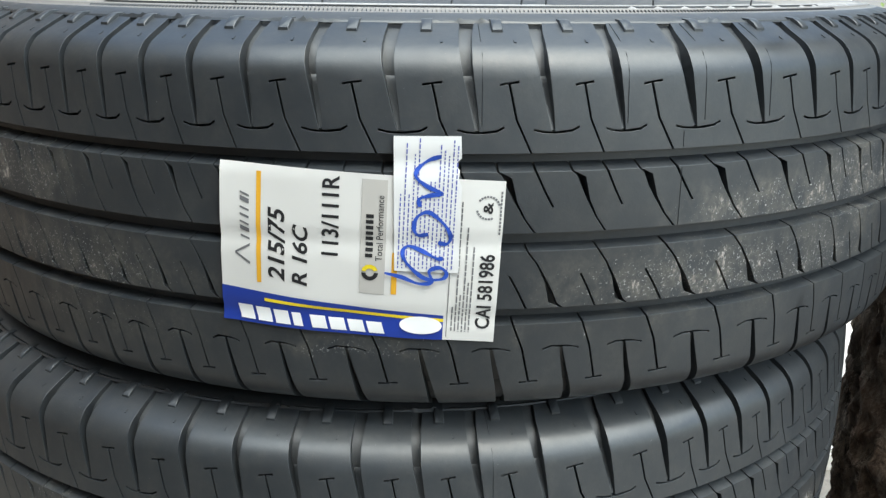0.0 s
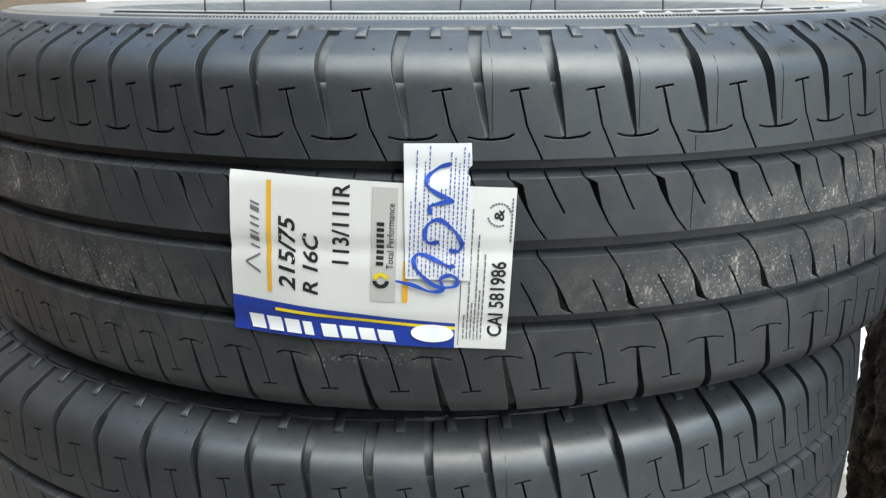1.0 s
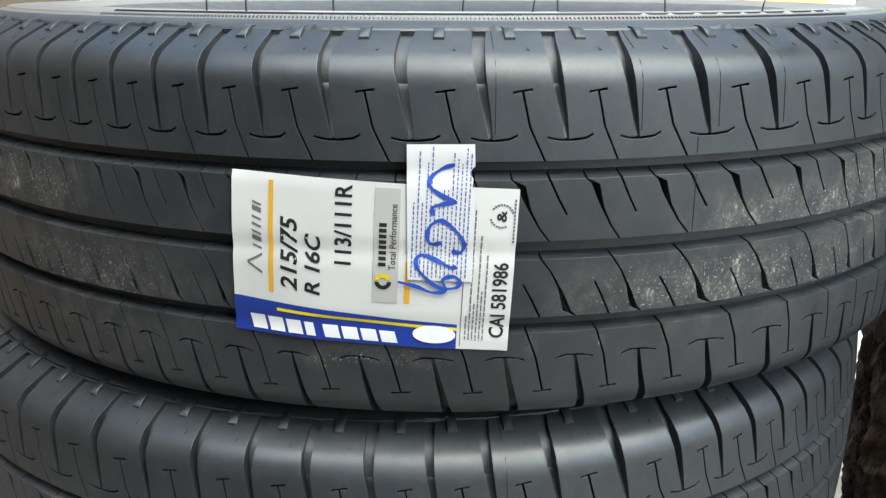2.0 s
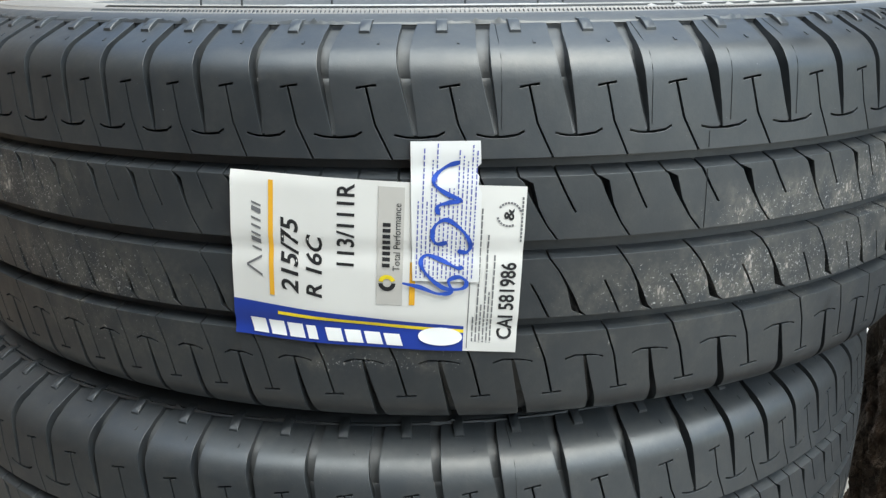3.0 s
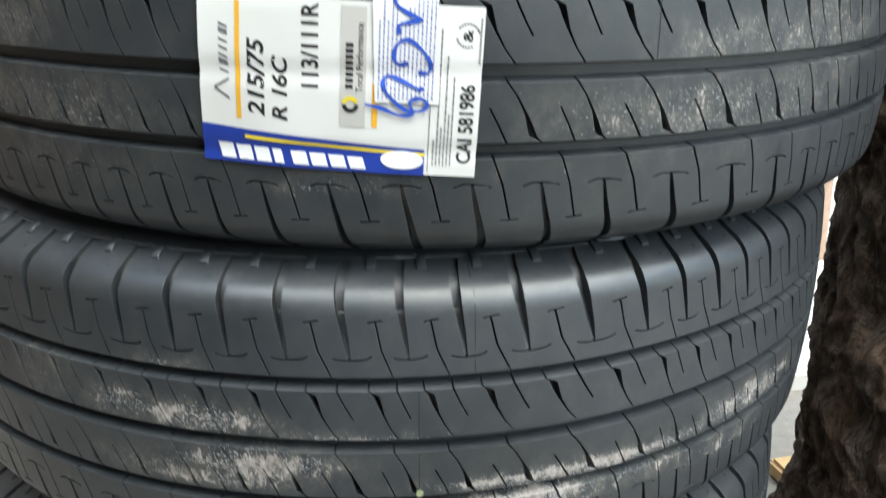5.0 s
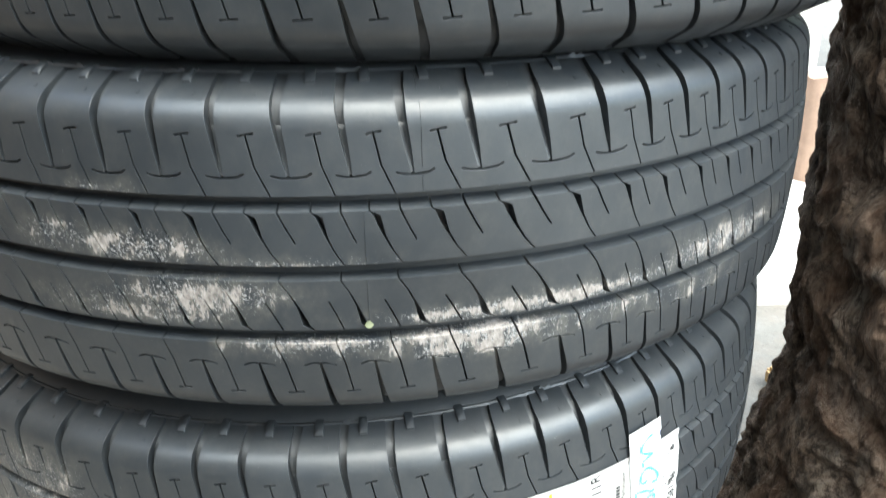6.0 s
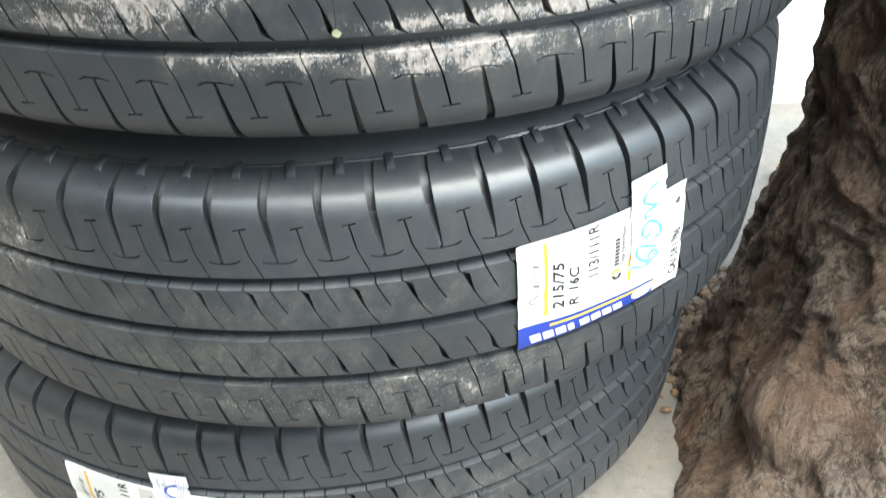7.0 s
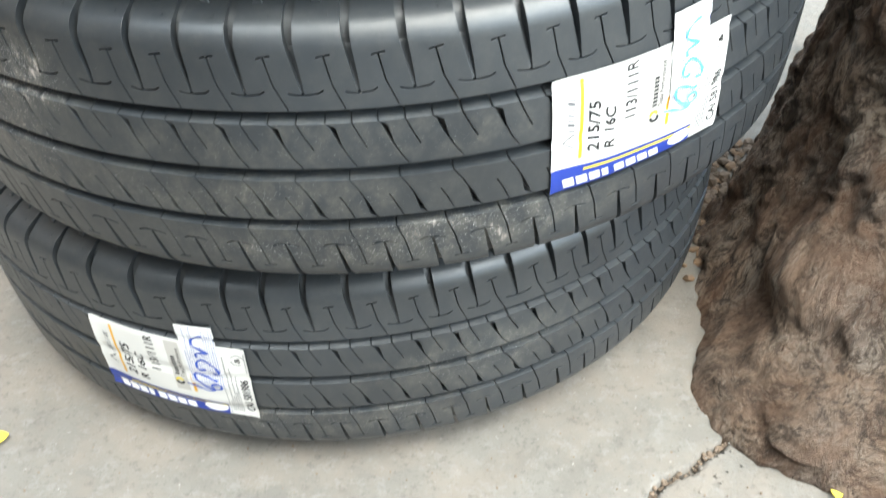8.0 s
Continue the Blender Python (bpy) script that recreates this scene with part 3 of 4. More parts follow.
# ---- behind the stack ----
def box_bm(bm, x0, x1, y0, y1, z0, z1, bevel=0.0):
    got = bmesh.ops.create_cube(bm, size=1)["verts"]
    for v in got:
        v.co = Vector(((x0 + x1) / 2 + v.co.x * (x1 - x0), (y0 + y1) / 2 + v.co.y * (y1 - y0), (z0 + z1) / 2 + v.co.z * (z1 - z0)))
    if bevel:
        es = {e for v in got for e in v.link_edges}
        bmesh.ops.bevel(bm, geom=list(es), offset=bevel, segments=2, affect="EDGES")


bm = bmesh.new()
box_bm(bm, -1.5, 1.55, 2.6, 2.8, -0.05, 2.8, 0.01)
tagged(new("wall_north", mesh_from(bm, "wall_north", WALL_PAINT)), "plain white painted wall across the pavement", "wall", kind="structure")
# two unseen walls, added to hold back light from the front and left
for tag, box, words_of in (("blocker_south", (-1.5, 0.60, -1.85, -1.7, -0.05, 2.4), "unseen dark beige wall added to block light from the front"), ("blocker_west", (-1.5, -1.35, -1.7, 2.6, -0.05, 2.05), "unseen dark beige wall added to darken the left side")):
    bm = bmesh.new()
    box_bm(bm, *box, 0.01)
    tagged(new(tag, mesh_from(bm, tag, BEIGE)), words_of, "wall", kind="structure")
bm = bmesh.new()
box_bm(bm, -1.35, 4.0, 0.62, 2.6, -0.05, 0.035, 0.008)
tagged(new("pavement", mesh_from(bm, "pavement", PALE_TILE)), "bright pale paved shop front strip", "pavement", kind="structure")


# ---- paper labels ----
LW, LH = 0.1285, 0.0765


class Sticker:
    """Maps label metres (x from the middle to the right, y up) on to a tyre's tread."""

    def __init__(self, angle, height, turn, curl):
        self.angle, self.height, self.turn, self.curl = radians(angle), height, radians(turn), curl

    def place(self, pts, lift):
        p = np.array(pts, float).reshape(-1, 2)
        c, s = math.cos(self.turn), math.sin(self.turn)
        a, v = p[:, 0] * c - p[:, 1] * s, p[:, 0] * s + p[:, 1] * c + self.height
        wave = np.array([noise.noise(Vector((x * 38, y * 30, self.curl))) for x, y in p]) * 0.0006 + 0.0010
        # the paper sags a little into the grooves that it spans
        for groove, half in ((0.0362, 0.0045), (0.0, 0.0048), (-0.0362, 0.0045)):
            wave = wave - 0.0009 * np.clip(1 - ((v - groove) / half) ** 2, 0, 1)
        edge = np.clip((np.abs(p[:, 0]) / (LW / 2) - 0.9) / 0.1, 0, 1) ** 2
        wave = wave + edge * 0.0009 * self.curl
        return tread_place(self.angle + a / 0.3635, v, wave + lift)


def sheet(sticker, loop, lift, mat, name, parent, label=""):
    """A flat printed patch: the loop (label metres) filled, cut fine enough to follow the tyre."""
    bm = bmesh.new()
    bm.faces.new([bm.verts.new((x, y, 0)) for x, y in loop])
    xs, ys = [p[0] for p in loop], [p[1] for p in loop]
    for lo, hi, no in ((min(xs), max(xs), (1, 0, 0)), (min(ys), max(ys), (0, 1, 0))):
        k = int((hi - lo) / 0.0035)
        for i in range(1, k + 1):
            q = lo + (hi - lo) * i / (k + 1)
            bmesh.ops.bisect_plane(bm, geom=bm.verts[:] + bm.edges[:] + bm.faces[:], plane_co=(q * no[0], q * no[1], 0), plane_no=no, dist=1e-7)
    return settle(bm, sticker, lift, mat, name, parent, label)


def settle(bm, sticker, lift, mat, name, parent, label=""):
    bm.verts.index_update()
    flat = [(v.co.x, v.co.y) for v in bm.verts]
    for v, p in zip(bm.verts, sticker.place(flat, lift)):
        v.co = Vector(p)
    for f in bm.faces:
        f.normal_update()
        c = f.calc_center_median()
        if f.normal.x * c.x + f.normal.y * c.y < 0:
            f.normal_flip()
    return child(name, mesh_from(bm, name, mat, 60), parent, label)


def rect(x0, y0, x1, y1):
    return [(x0, y0), (x1, y0), (x1, y1), (x0, y1)]


def st(s, t):
    """Label fractions (from the left, from the top) to label metres."""
    return (s - 0.5) * LW, (0.5 - t) * LH


def frac_rect(s0, t0, s1, t1):
    a, b = st(s0, t1), st(s1, t0)
    return rect(*a, *b)


def words(text, sticker, s0, t0, s1, t1, lift, mat, name, parent, bold=0.0, slant=0.0):
    """Words that read upwards, filling the label fractions s0..s1 across and t1..t0 along."""
    cu = bpy.data.curves.new("words", "FONT")
    cu.body, cu.size, cu.offset = text, 1.0, bold
    cu.resolution_u, cu.shear = 3, slant
    ob = bpy.data.objects.new("words", cu)
    scene.collection.objects.link(ob)
    me = bpy.data.meshes.new_from_object(ob.evaluated_get(bpy.context.evaluated_depsgraph_get()))
    bpy.data.objects.remove(ob)
    bm = bmesh.new()
    bm.from_mesh(me)
    bpy.data.meshes.remove(me)
    xs, ys = [v.co.x for v in bm.verts], [v.co.y for v in bm.verts]
    (xa, ya), (xb, yb) = st(s0, t1), st(s1, t0)
    for v in bm.verts:
        f, g = (v.co.x - min(xs)) / (max(xs) - min(xs)), (v.co.y - min(ys)) / (max(ys) - min(ys))
        v.co = Vector((xb - g * (xb - xa), ya + f * (yb - ya), 0))
    return settle(bm, sticker, lift, mat, name, parent)


def bars(sticker, rects, lift, mat, name, parent):
    """Unreadable print as plain bars, in one mesh."""
    bm = bmesh.new()
    for loop in rects:
        bm.faces.new([bm.verts.new((x, y, 0)) for x, y in loop])
    for ax, no in ((0, (1, 0, 0)), (1, (0, 1, 0))):
        for q in np.arange(-0.07, 0.07, 0.005):
            bmesh.ops.bisect_plane(bm, geom=bm.verts[:] + bm.edges[:] + bm.faces[:], plane_co=(q * no[0], q * no[1], 0), plane_no=no, dist=1e-7)
    return settle(bm, sticker, lift, mat, name, parent)


def smooth_line(pts, per=10):
    """Catmull-Rom through the points."""
    p = [np.array(q, float) for q in pts]
    p = [2 * p[0] - p[1]] + p + [2 * p[-1] - p[-2]]
    out = []
    for i in range(1, len(p) - 2):
        for k in range(per):
            t = k / per
            out.append(0.5 * (2 * p[i] + (p[i + 1] - p[i - 1]) * t + (2 * p[i - 1] - 5 * p[i] + 4 * p[i + 1] - p[i + 2]) * t * t + (3 * p[i] - p[i - 1] - 3 * p[i + 1] + p[i + 2]) * t ** 3))
    return out + [p[-2]]


def stroke(sticker, lines, width, lift, mat, name, parent, label=""):
    """Pen strokes: ribbons of the given width along smooth lines (label fractions)."""
    bm = bmesh.new()
    for line in lines:
        pts = [np.array(st(*q)) for q in smooth_line(line)]
        rows = []
        for i, p in enumerate(pts):
            d = pts[min(i + 1, len(pts) - 1)] - pts[max(i - 1, 0)]
            d = d / (np.linalg.norm(d) + 1e-9)
            n = np.array((-d[1], d[0])) * width * (0.5 + 0.14 * math.sin(i * 0.35)) * (0.6 if i in (0, len(pts) - 1) else 1)
            rows.append((bm.verts.new((*(p + n), 0)), bm.verts.new((*(p - n), 0))))
        for (a, b), (c, d) in zip(rows, rows[1:]):
            bm.faces.new((a, b, d, c))
    return settle(bm, sticker, lift, mat, name, parent, label)


def ellipse(cx, cy, rx, ry, n=24, a0=0.0, a1=360.0):
    return [(cx + rx * math.cos(radians(a)), cy + ry * math.sin(radians(a))) for a in np.linspace(a0, a1, n, endpoint=a1 - a0 < 360)]


def ring_band(cx, cy, r0, r1, a0, a1, n=14):
    return ellipse(cx, cy, r1, r1, n, a0, a1) + ellipse(cx, cy, r0, r0, n, a0, a1)[::-1]


def paper_label(owner, angle, height, turn, pen, pen_lines, curl, text):
    s = Sticker(angle, height, turn, curl)
    base = sheet(s, frac_rect(0, 0, 1, 1), 0.0, PAPER, "paper_label", owner, text)
    up = 0.00025
    sheet(s, [st(0, 0.772), st(0, 1), st(0.815, 1), st(0.815, 0.845)], up, INK_BLUE, "blue_band", base, "dark blue printed band")
    bars(s, [[st(0.165, 0.822), st(0.165, 0.842), st(0.815, 0.885), st(0.815, 0.865)]], 2 * up, INK_YELLOW, "yellow_line", base)
    marks = []
    for i in range(8):
        a, w = 0.072 + i * 0.0685, (0.032 if i == 3 else 0.052)
        d = 0.026 * (a - 0.075) / 0.5
        marks.append([st(a, 0.975 + d * 0.2), st(a + w * 1.08, 0.975 + d * 0.2), st(a + w * 1.08 - 0.014, 0.885 + d), st(a - 0.014, 0.885 + d)])
    for piece in marks:
        bars(s, [piece], 2 * up, INK_WHITE, "logo_block", base)
    bars(s, [ellipse(*st(0.735, 0.91), 0.0098, 0.0042)], 3 * up, INK_WHITE, "white_emblem", base)
    sheet(s, frac_rect(0.137, 0.04, 0.154, 0.725), up, INK_ORANGE, "orange_bar", base)
    sheet(s, frac_rect(0.624, 0.46, 0.643, 0.72), up, INK_ORANGE, "orange_bar", base)
    sheet(s, frac_rect(0.512, 0.03, 0.600, 0.725), up, INK_SILVER, "grey_panel", base)
    # product line name as thin plain strokes
    name_bars = [[st(0.112, 0.600), st(0.112, 0.616), st(0.056, 0.556), st(0.056, 0.542)], [st(0.056, 0.542), st(0.056, 0.556), st(0.112, 0.500), st(0.112, 0.484)]]
    for t, w in ((0.455, 0.012), (0.410, 0.028), (0.365, 0.012), (0.322, 0.014), (0.278, 0.012), (0.232, 0.028), (0.190, 0.012)):
        name_bars.append([st(0.110, t + 0.010), st(0.110, t + 0.010 - w), st(0.076, t - 0.010 - w), st(0.076, t - 0.010)])
    for piece in name_bars:
        bars(s, [piece], up, INK_GREY, "name_mark", base)
    words("215/75", s, 0.180, 0.245, 0.243, 0.70, up, INK_BLACK, "lettering", base, 0.022, 0.2)
    words("R 16C", s, 0.268, 0.335, 0.325, 0.715, up, INK_BLACK, "lettering", base, 0.022, 0.2)
    words("113/111R", s, 0.374, 0.025, 0.435, 0.505, up, INK_BLACK, "lettering", base, 0.018)
    words("Total Performance", s, 0.566, 0.12, 0.590, 0.515, 2 * up, INK_BLACK, "lettering", base)
    brand = [frac_rect(0.530, 0.235 + 0.034 * i, 0.556, 0.235 + 0.034 * i + 0.022) for i in range(8)]
    for piece in brand:
        bars(s, [piece], 2 * up, INK_BLACK, "brand_mark", base)
    cx, cy = st(0.548, 0.590)
    bars(s, [ring_band(cx, cy, 0.0019, 0.0038, 20, 170)], 2 * up, INK_YELLOW, "round_logo", base)
    bars(s, [ring_band(cx, cy, 0.0019, 0.0038, 185, 360)], 2 * up, INK_BLACK, "round_logo", base)
    bars(s, [frac_rect(0.826, 0.05, 0.829, 0.98)], up, INK_GREY, "divider", base)
    small = []
    for i, (t0, t1) in enumerate(((0.78, 0.94), (0.13, 0.94), (0.70, 0.94), (0.28, 0.94), (0.62, 0.94), (0.40, 0.94))):
        t = t0
        while t < t1:
            w = random.uniform(0.012, 0.05)
            small.append(frac_rect(0.842 + 0.0125 * i, t, 0.847 + 0.0125 * i, min(t + w, t1)))
            t += w + 0.007
    bars(s, small, up, INK_GREY, "small_print", base)
    words("CAI 581986", s, 0.928, 0.44, 0.982, 0.915, up, INK_BLACK, "lettering", base, 0.02)
    cx, cy = st(0.945, 0.16)
    words("&", s, 0.928, 0.125, 0.962, 0.195, up, INK_BLACK, "lettering", base, 0.02)
    stamp = [ring_band(cx, cy, 0.0046, 0.0055, a, a + 11, 4) for a in (*range(15, 150, 15), *range(195, 300, 15))]
    stamp += [frac_rect(0.986, 0.06 + 0.022 * i, 0.992, 0.076 + 0.022 * i) for i in range(12)]
    bars(s, stamp, up, INK_GREY, "round_stamp", base)
    # the importer's sticker over it, torn at one side
    torn = [st(0.612, -0.225), st(0.838, -0.245), st(0.844, -0.12), st(0.832, -0.10), st(0.83, -0.07), st(0.84, -0.05), st(0.838, 0.0), st(0.85, 0.04), st(0.857, 0.56), st(0.634, 0.565)]
    over = sheet(s, torn, 4 * up, PAPER_SMALL, "small_label", base, "small white sticker with blue print and handwriting")
    rows = []
    for i in range(14):
        t, t1 = 0.10 if i in (0, 2, 5, 6) else -0.22 + 0.03 * (i % 4), 0.545
        if i in (7, 8):
            t = 0.02
        while t < t1:
            w = random.uniform(0.008, 0.03)
            x = 0.643 + 0.0143 * i
            rows.append(frac_rect(x, t, x + 0.0042, min(t + w, t1)))
            t += w + 0.009
    bars(s, rows, 5 * up, TEXT_BLUE, "small_print", base)
    stroke(s, pen_lines, 0.0016, 6 * up, pen, "handwriting", base, "handwritten marker strokes")
    return base


PEN = [
    [(0.775, -0.125), (0.735, -0.10), (0.70, -0.05), (0.695, 0.0), (0.735, 0.05), (0.785, 0.085), (0.745, 0.10), (0.708, 0.125), (0.712, 0.17)],
    [(0.745, 0.33), (0.712, 0.34), (0.695, 0.30), (0.705, 0.23), (0.745, 0.20), (0.80, 0.27), (0.822, 0.34), (0.81, 0.385), (0.78, 0.38)],
    [(0.80, 0.47), (0.78, 0.475), (0.735, 0.44), (0.68, 0.41), (0.66, 0.45), (0.68, 0.52), (0.74, 0.60), (0.80, 0.60), (0.815, 0.56), (0.79, 0.53), (0.755, 0.555), (0.765, 0.62), (0.72, 0.635), (0.66, 0.60), (0.60, 0.58)],
]
paper_label(TYRES[0], -4.0, -0.0066, -2.8, PEN_BLUE, PEN, 0.4, "white printed paper label with blue band and handwriting")
paper_label(TYRES[2], 30.2, 0.0035, 1.6, PEN_CYAN, PEN, 0.8, "white printed paper label with blue band and handwriting")
paper_label(TYRES[3], -17.5, -0.0052, -1.0, PEN_BLUE, PEN, 1.0, "white printed paper label with blue band and handwriting")

# ---- sidewall marks and moulding hairs on the top tyre ----
def side_height(r):
    p = [q for q in CARCASS if q[1] > 0.09 and q[0] > 0.225][::-1]
    rs, zs = np.array([q[0] for q in p]), np.array([q[1] for q in p])
    o = np.argsort(rs)
    return np.interp(r, rs[o], zs[o])


def side_patch(name, patches, mat, parent, lift, label=""):
    """Raised patches on the upper sidewall: (angle from, to, radius from, to, slant) in degrees and metres."""
    verts, faces = [], []
    for a0, a1, r0, r1, slant in patches:
        k, m = max(2, int(abs(a1 - a0) / 1.0) + 1), 4
        base = len(verts)
        for i in range(k + 1):
            for j in range(m + 1):
                r = r0 + (r1 - r0) * j / m
                a = radians(a0 + (a1 - a0) * i / k + slant * (j / m - 0.5))
                rim = i in (0, k) or j in (0, m)
                verts.append((r * math.sin(a), -r * math.cos(a), side_height(r) + (-0.001 if rim else lift)))
        for i in range(k):
            for j in range(m):
                q = base + i * (m + 1) + j
                faces.append((q, q + m + 1, q + m + 2, q + 1))
    me = mesh_of(name, verts, faces, mat, 50)
    set_dust(me, [])
    return child(name, me, parent, label)


top = TYRES[0]
letters = []
for i in range(8):
    a = 18.0 + i * 5.6
    letters += [(a, a + 1.7, 0.3025, 0.3165, 1.2), (a + 2.7, a + 4.4, 0.3025, 0.3165, 1.2)] if i not in (3, 6) else [(a + 0.8, a + 2.8, 0.3025, 0.3165, 1.2)]
for block in letters:
    side_patch("raised_block", [block], SIDE_WHITE, top, 0.0009, "pale raised moulded block on the sidewall")
side_patch("raised_band", [(-14, 12.5, 0.3015, 0.3118, 0)], SIDE_WHITE, top, 0.0008, "pale smooth moulded band on the sidewall")
side_patch("serration", [(-32 + i * 0.36, -31.84 + i * 0.36, 0.3204, 0.3238, 0) for i in range(215)], SIDE_RUBBER, top, 0.0008, "fine moulded serration")
side_patch("serration", [(-10 + i * 0.36, -9.84 + i * 0.36, 0.3132, 0.3170, 0) for i in range(50)], SIDE_RUBBER, top, 0.0008, "fine moulded serration")
side_patch("raised_line", [(-33, 46, 0.3124, 0.3130, 0)], SIDE_RUBBER, top, 0.0009, "thin dark moulded line on the sidewall")


def hair(angle, r, length, lean, parent):
    """A thin rubber moulding hair standing on the sidewall."""
    a = radians(angle)
    foot = Vector((r * math.sin(a), -r * math.cos(a), side_height(r) - 0.0005))
    bm = bmesh.new()
    rings = []
    for k in range(7):
        f = k / 6
        c = foot + Vector((lean * f * f, 0.3 * lean * f, length * f))
        w = 0.00055 * (1 - 0.5 * f)
        rings.append([bm.verts.new(c + Vector((w * math.cos(q), w * math.sin(q), 0))) for q in np.arange(5) * 2 * math.pi / 5])
    for p, q in zip(rings, rings[1:]):
        for i in range(5):
            bm.faces.new((p[i], p[(i + 1) % 5], q[(i + 1) % 5], q[i]))
    me = mesh_from(bm, "rubber_hair", RUBBER, 60)
    set_dust(me, [])
    child("rubber_hair", me, parent)


for ang, r, ln, lean in ((-22.5, 0.300, 0.016, 0.001), (-18, 0.300, 0.017, 0.001), (-9.0, 0.302, 0.016, 0.0), (9.2, 0.305, 0.012, 0.002), (11.8, 0.300, 0.014, -0.002), (23, 0.300, 0.012, -0.002), (35, 0.305, 0.012, 0.004), (3.0, 0.29, 0.010, 0.001)):
    hair(ang, r, ln, lean, top)


# ---- mould seams: thin ridges across the ribs ----
def seam(parent, angle, spans, height=0.00035):
    verts, faces = [], []
    for v0, v1 in spans:
        n, base = 8, len(verts)
        for v in np.linspace(v0, v1, n):
            for da, h in ((-0.00045, -0.0004), (0.0, height), (0.00045, -0.0004)):
                verts.append(tread_place(np.array([radians(angle) + da / R]), np.array([v]), np.array([h]))[0])
        for i in range(n - 1):
            for j in range(2):
                q = base + i * 3 + j
                faces.append((q, q + 1, q + 4, q + 3))
    me = mesh_of("mould_seam", verts, faces, RUBBER, 60)
    set_dust(me, [])
    child("mould_seam", me, parent)


for ang in (4.7, 15.1, 21.3, 27.3):
    seam(TYRES[0], ang, [(0.0525, 0.0935)])
seam(TYRES[0], 19.6, [(0.0045, 0.0315), (0.0410, 0.0480)])
seam(TYRES[1], 9.5, [(0.0410, 0.0480), (0.053, 0.0935)])
seam(TYRES[1], 4.9, [(0.005, 0.031), (-0.031, -0.005)])

# ---- ground litter ----
def leaf(name, place, size, turn, tilt, mat, label, curl=0.25):
    """A small pointed leaf blade, cupped along its rib."""
    bm = bmesh.new()
    rows = []
    for i in range(9):
        f = i / 8
        w = size * 0.34 * math.sin(math.pi * min(1, f * 0.97 + 0.03)) ** 0.8
        z = curl * size * (f - 0.5) ** 2
        rows.append([bm.verts.new(((f - 0.5) * size, k * w, z + curl * 0.5 * abs(k) * w)) for k in (-1, -0.5, 0, 0.5, 1)])
    for p, q in zip(rows, rows[1:]):
        for j in range(4):
            bm.faces.new((p[j], q[j], q[j + 1], p[j + 1]))
    bmesh.ops.remove_doubles(bm, verts=bm.verts, dist=1e-6)
    bmesh.ops.solidify(bm, geom=bm.faces[:], thickness=0.0004)
    ob = new(name, mesh_from(bm, name, mat, 60))
    ob.matrix_world = pose(*place, tilt, 0, turn)
    return tagged(ob, label, "leaf")


leaf("fallen_leaf", (0.331, -0.356, 0.0015), 0.014, 75, 8, LEAF_YELLOW, "small yellow fallen leaf on the concrete")
leaf("fallen_leaf", (-0.352, -0.290, 0.0015), 0.020, 20, 6, LEAF_YELLOW, "small yellow fallen leaf on the concrete")
p = TYRES[1].matrix_world @ Vector(tread_place(np.array([radians(4.9)]), np.array([-0.0294]), np.array([0.001]))[0].tolist())
leaf("leaf_scrap", tuple(p), 0.0055, 40, 65, LEAF_GREEN, "pale green leaf scrap stuck on the tyre")


def scatter(name, n, area, sizes, mat, label, category, flat=0.6, seed=1):
    """Loose crumbs on the ground inside an oval area, as one object."""
    rng = random.Random(seed)
    bm = bmesh.new()
    cx, cy, rx, ry = area
    for _ in range(n):
        a, q = rng.uniform(0, 2 * math.pi), math.sqrt(rng.random())
        x, y, s = cx + rx * q * math.cos(a), cy + ry * q * math.sin(a), rng.uniform(*sizes)
        got = bmesh.ops.create_icosphere(bm, subdivisions=1, radius=s)["verts"]
        turn = Euler((rng.uniform(0, 3), rng.uniform(0, 3), rng.uniform(0, 6))).to_matrix()
        st1, st2 = rng.uniform(0.5, 1.5), rng.uniform(0.5, 1.2)
        for v in got:
            c = turn @ Vector((v.co.x * st1 * rng.uniform(0.85, 1.15), v.co.y * st2, v.co.z))
            v.co = Vector((x + c.x, y + c.y, -0.003 + s * flat * 0.7 + c.z * flat))
    return tagged(new(name, mesh_from(bm, name, mat)), label, category, kind="stuff")


scatter("soil", 520, (0.335, 0.05, 0.075, 0.15), (0.002, 0.008), EARTH, "dry brown soil crumbs heaped at the tree's foot", "soil", 0.8, 2)
scatter("leaf_litter", 160, (0.33, 0.02, 0.09, 0.17), (0.003, 0.010), STRAW, "dry straw-coloured leaf litter on the soil", "litter", 0.5, 3)
scatter("grit", 160, (0.05, -0.36, 0.42, 0.10), (0.0004, 0.0012), EARTH, "fine dark grit lying on the concrete", "grit", 0.8, 4)
scatter("gravel_chips", 22, (0.243, -0.31, 0.025, 0.07), (0.0008, 0.0022), CONCRETE, "small pale stone chips beside the trunk", "gravel", 0.7, 5)

for i, (x, y, turn) in enumerate(((0.572, 0.35, 12), (0.70, 0.46, -20), (0.88, 0.52, 5))):
    bm = bmesh.new()
    box_bm(bm, -0.034, 0.034, -0.022, 0.022, -0.003, 0.026, 0.006)
    b = new("brick", mesh_from(bm, "brick", BRICK, 50))
    b.matrix_world = pose(x, y, 0, 0, 0, turn)
    tagged(b, "ochre brick piece lying on the ground", "brick", "bricks behind the tree")


# ---- far side of the pavement ----
bm = bmesh.new()
box_bm(bm, 1.10, 1.40, 2.50, 2.53, 0.035, 1.25, 0.004)
tagged(new("board", mesh_from(bm, "board", CREAM)), "cream painted board leaning on the white wall", "board")
bm = bmesh.new()
box_bm(bm, 0.44, 0.62, 2.20, 2.38, 0.035, 0.86, 0.015)
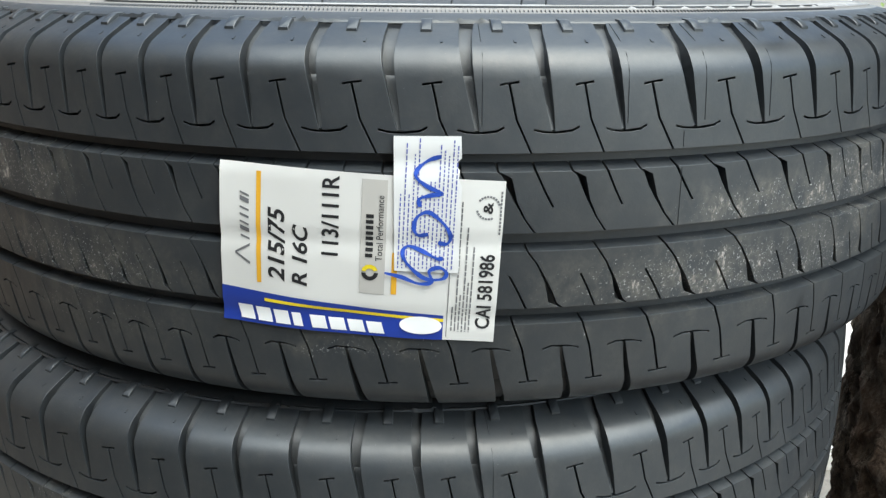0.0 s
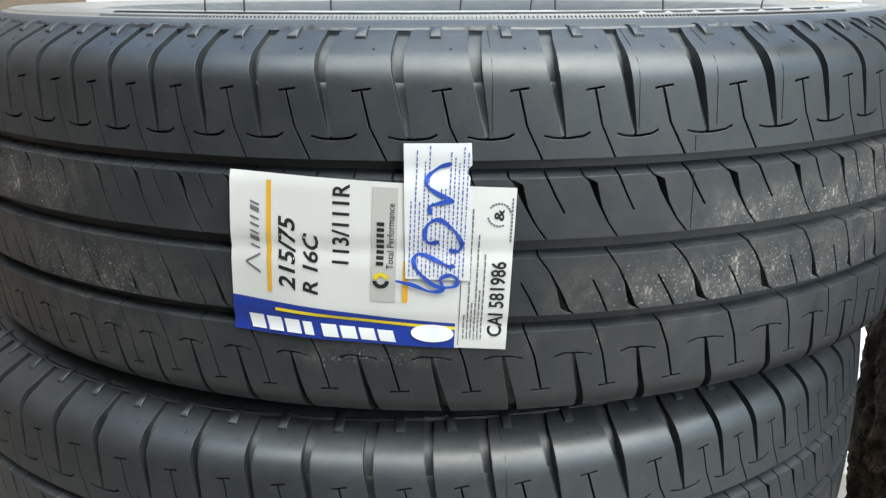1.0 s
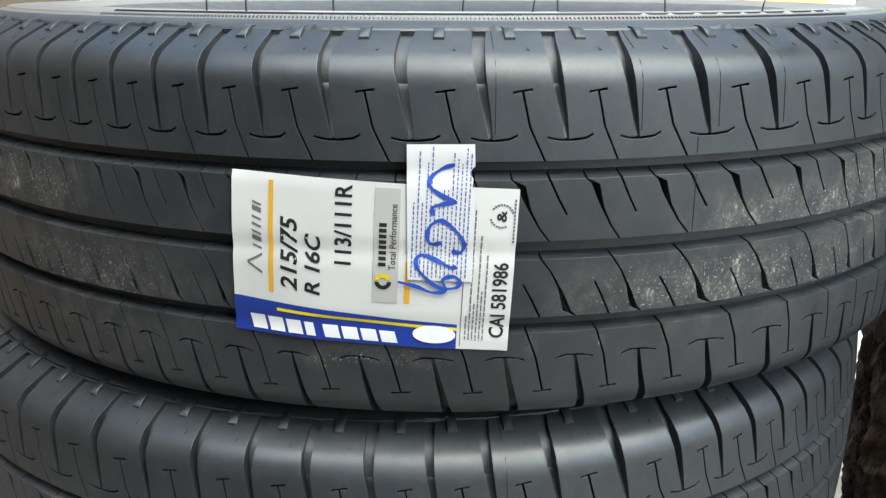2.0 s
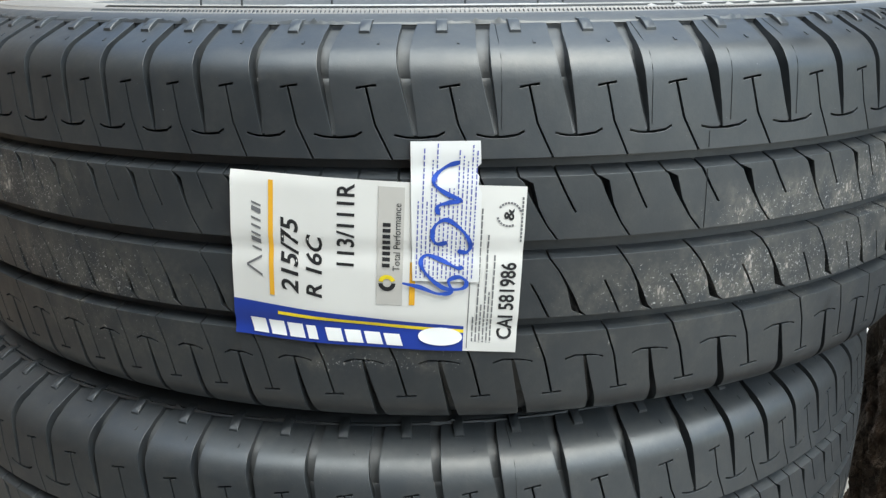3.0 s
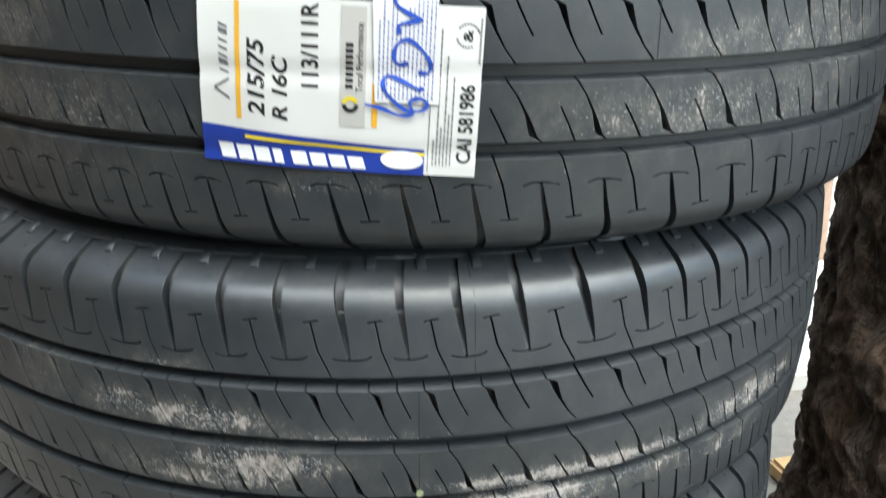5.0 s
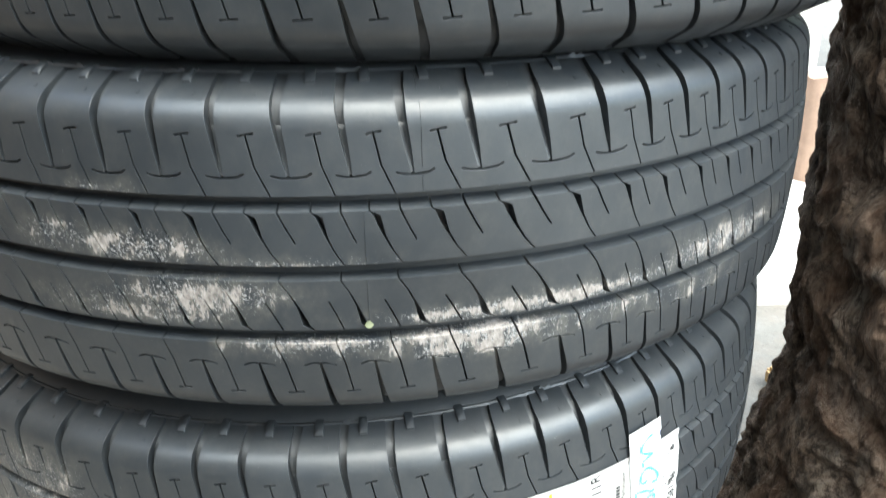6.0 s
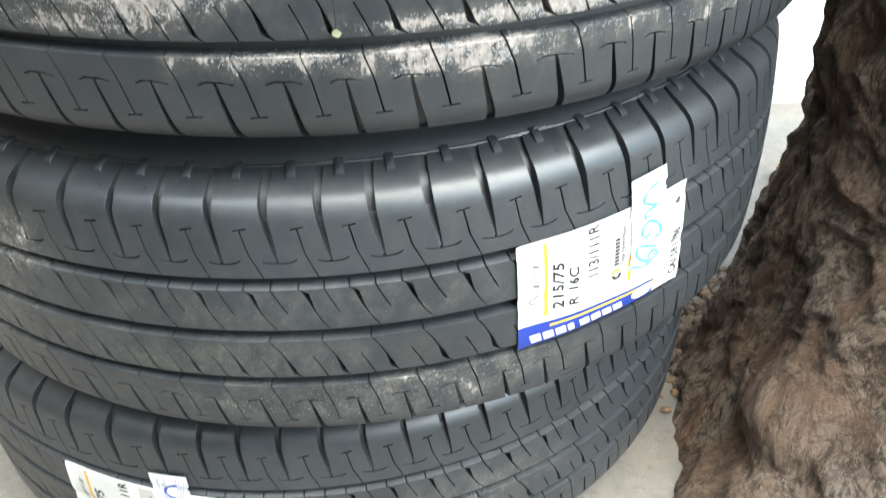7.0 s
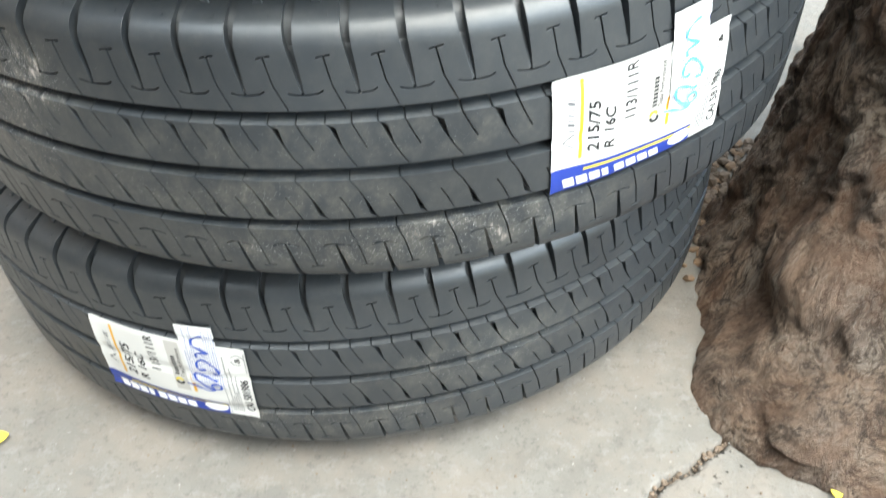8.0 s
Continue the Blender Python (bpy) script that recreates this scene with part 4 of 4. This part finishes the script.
tagged(new("crate_stack", mesh_from(bm, "crate_stack", RED_PAINT)), "faded red box standing before the white wall", "box")


def shrub(x, y, height, spread_r, n, seed):
    rng = random.Random(seed)
    root = thing("shrub", "sunlit green and yellow leafy shrub behind the pavement", "shrub", pose(x, y, 0))
    bm = bmesh.new()
    tips = []
    for _ in range(9):
        a, lean = rng.uniform(0, 6.28), rng.uniform(0.2, 0.8) * spread_r
        top = Vector((lean * math.cos(a), lean * math.sin(a), height * rng.uniform(0.6, 0.95)))
        rings = []
        for k in range(6):
            f = k / 5
            c = Vector((top.x * f ** 1.6, top.y * f ** 1.6, top.z * f))
            w = 0.012 * (1 - 0.8 * f)
            rings.append([bm.verts.new(c + Vector((w * math.cos(q), w * math.sin(q), 0))) for q in np.arange(5) * 1.2566])
            if k > 1:
                tips.append(c)
        for p, q in zip(rings, rings[1:]):
            for i in range(5):
                bm.faces.new((p[i], p[(i + 1) % 5], q[(i + 1) % 5], q[i]))
    child("stem", mesh_from(bm, "stem", EARTH, 60), root)
    verts, faces = [], []
    for _ in range(n):
        c = rng.choice(tips) + Vector((rng.gauss(0, 0.09), rng.gauss(0, 0.09), rng.gauss(0, 0.08)))
        c.z = max(c.z, 0.05)
        m = Euler((rng.uniform(-1, 1), rng.uniform(-1, 1), rng.uniform(0, 6.28))).to_matrix()
        L = rng.uniform(0.03, 0.06)
        b = len(verts)
        for q in ((-0.5, 0, 0), (0, -0.22, 0.06), (0.5, 0, 0), (0, 0.22, 0.06)):
            verts.append(c + m @ (Vector(q) * L))
        faces += [(b, b + 1, b + 2), (b, b + 2, b + 3)]
    child("foliage", mesh_of("foliage", verts, faces, SHRUB_GREEN), root)


shrub(1.95, 2.35, 1.25, 0.45, 1500, 8)
shrub(2.6, 2.6, 1.4, 0.5, 1500, 9)


# crumbs lying in the crack
rng = random.Random(12)
bm = bmesh.new()
for (ax, ay), (bx, by) in zip(CRACK, CRACK[1:]):
    for _ in range(16):
        f, w = rng.random(), rng.uniform(0.0008, 0.0026)
        got = bmesh.ops.create_icosphere(bm, subdivisions=1, radius=w)["verts"]
        off = Vector((ax + (bx - ax) * f + rng.gauss(0, 0.002), ay + (by - ay) * f + rng.gauss(0, 0.002), -0.006 + rng.uniform(-0.003, 0.002)))
        for v in got:
            v.co = Vector((v.co.x * rng.uniform(0.7, 1.3), v.co.y, v.co.z * 0.7)) + off
tagged(new("crack_debris", mesh_from(bm, "crack_debris", EARTH)), "brown crumbs of earth lying in the crack", "debris", kind="stuff")

# short weathered stump standing on the pale pavement behind the trunk
STUMP = plain_material("weathered brown wood", (0.30, 0.20, 0.145), 0.85, 0.35, 45.0, relief=0.6)
bm = bmesh.new()
rings = []
for k in range(12):
    f = k / 11
    ring = []
    for q in range(20):
        a = 2 * math.pi * q / 20
        r = 0.050 - 0.010 * f + 0.006 * noise.noise(Vector((math.cos(a) * 2, math.sin(a) * 2, f * 3)))
        ring.append(bm.verts.new((r * math.cos(a), r * math.sin(a), 0.25 * f + (0.012 * noise.noise(Vector((math.cos(a), math.sin(a), 7))) if k == 11 else 0))))
    rings.append(ring)
for p, q in zip(rings, rings[1:]):
    for j in range(20):
        bm.faces.new((p[j], p[(j + 1) % 20], q[(j + 1) % 20], q[j]))
bm.faces.new(rings[-1])
bm.faces.new(rings[0][::-1])
stump = new("wooden_stump", mesh_from(bm, "wooden_stump", STUMP, 45))
stump.matrix_world = pose(0.955, 1.235, 0.034)
tagged(stump, "short weathered brown wooden stump on the pale pavement", "stump")
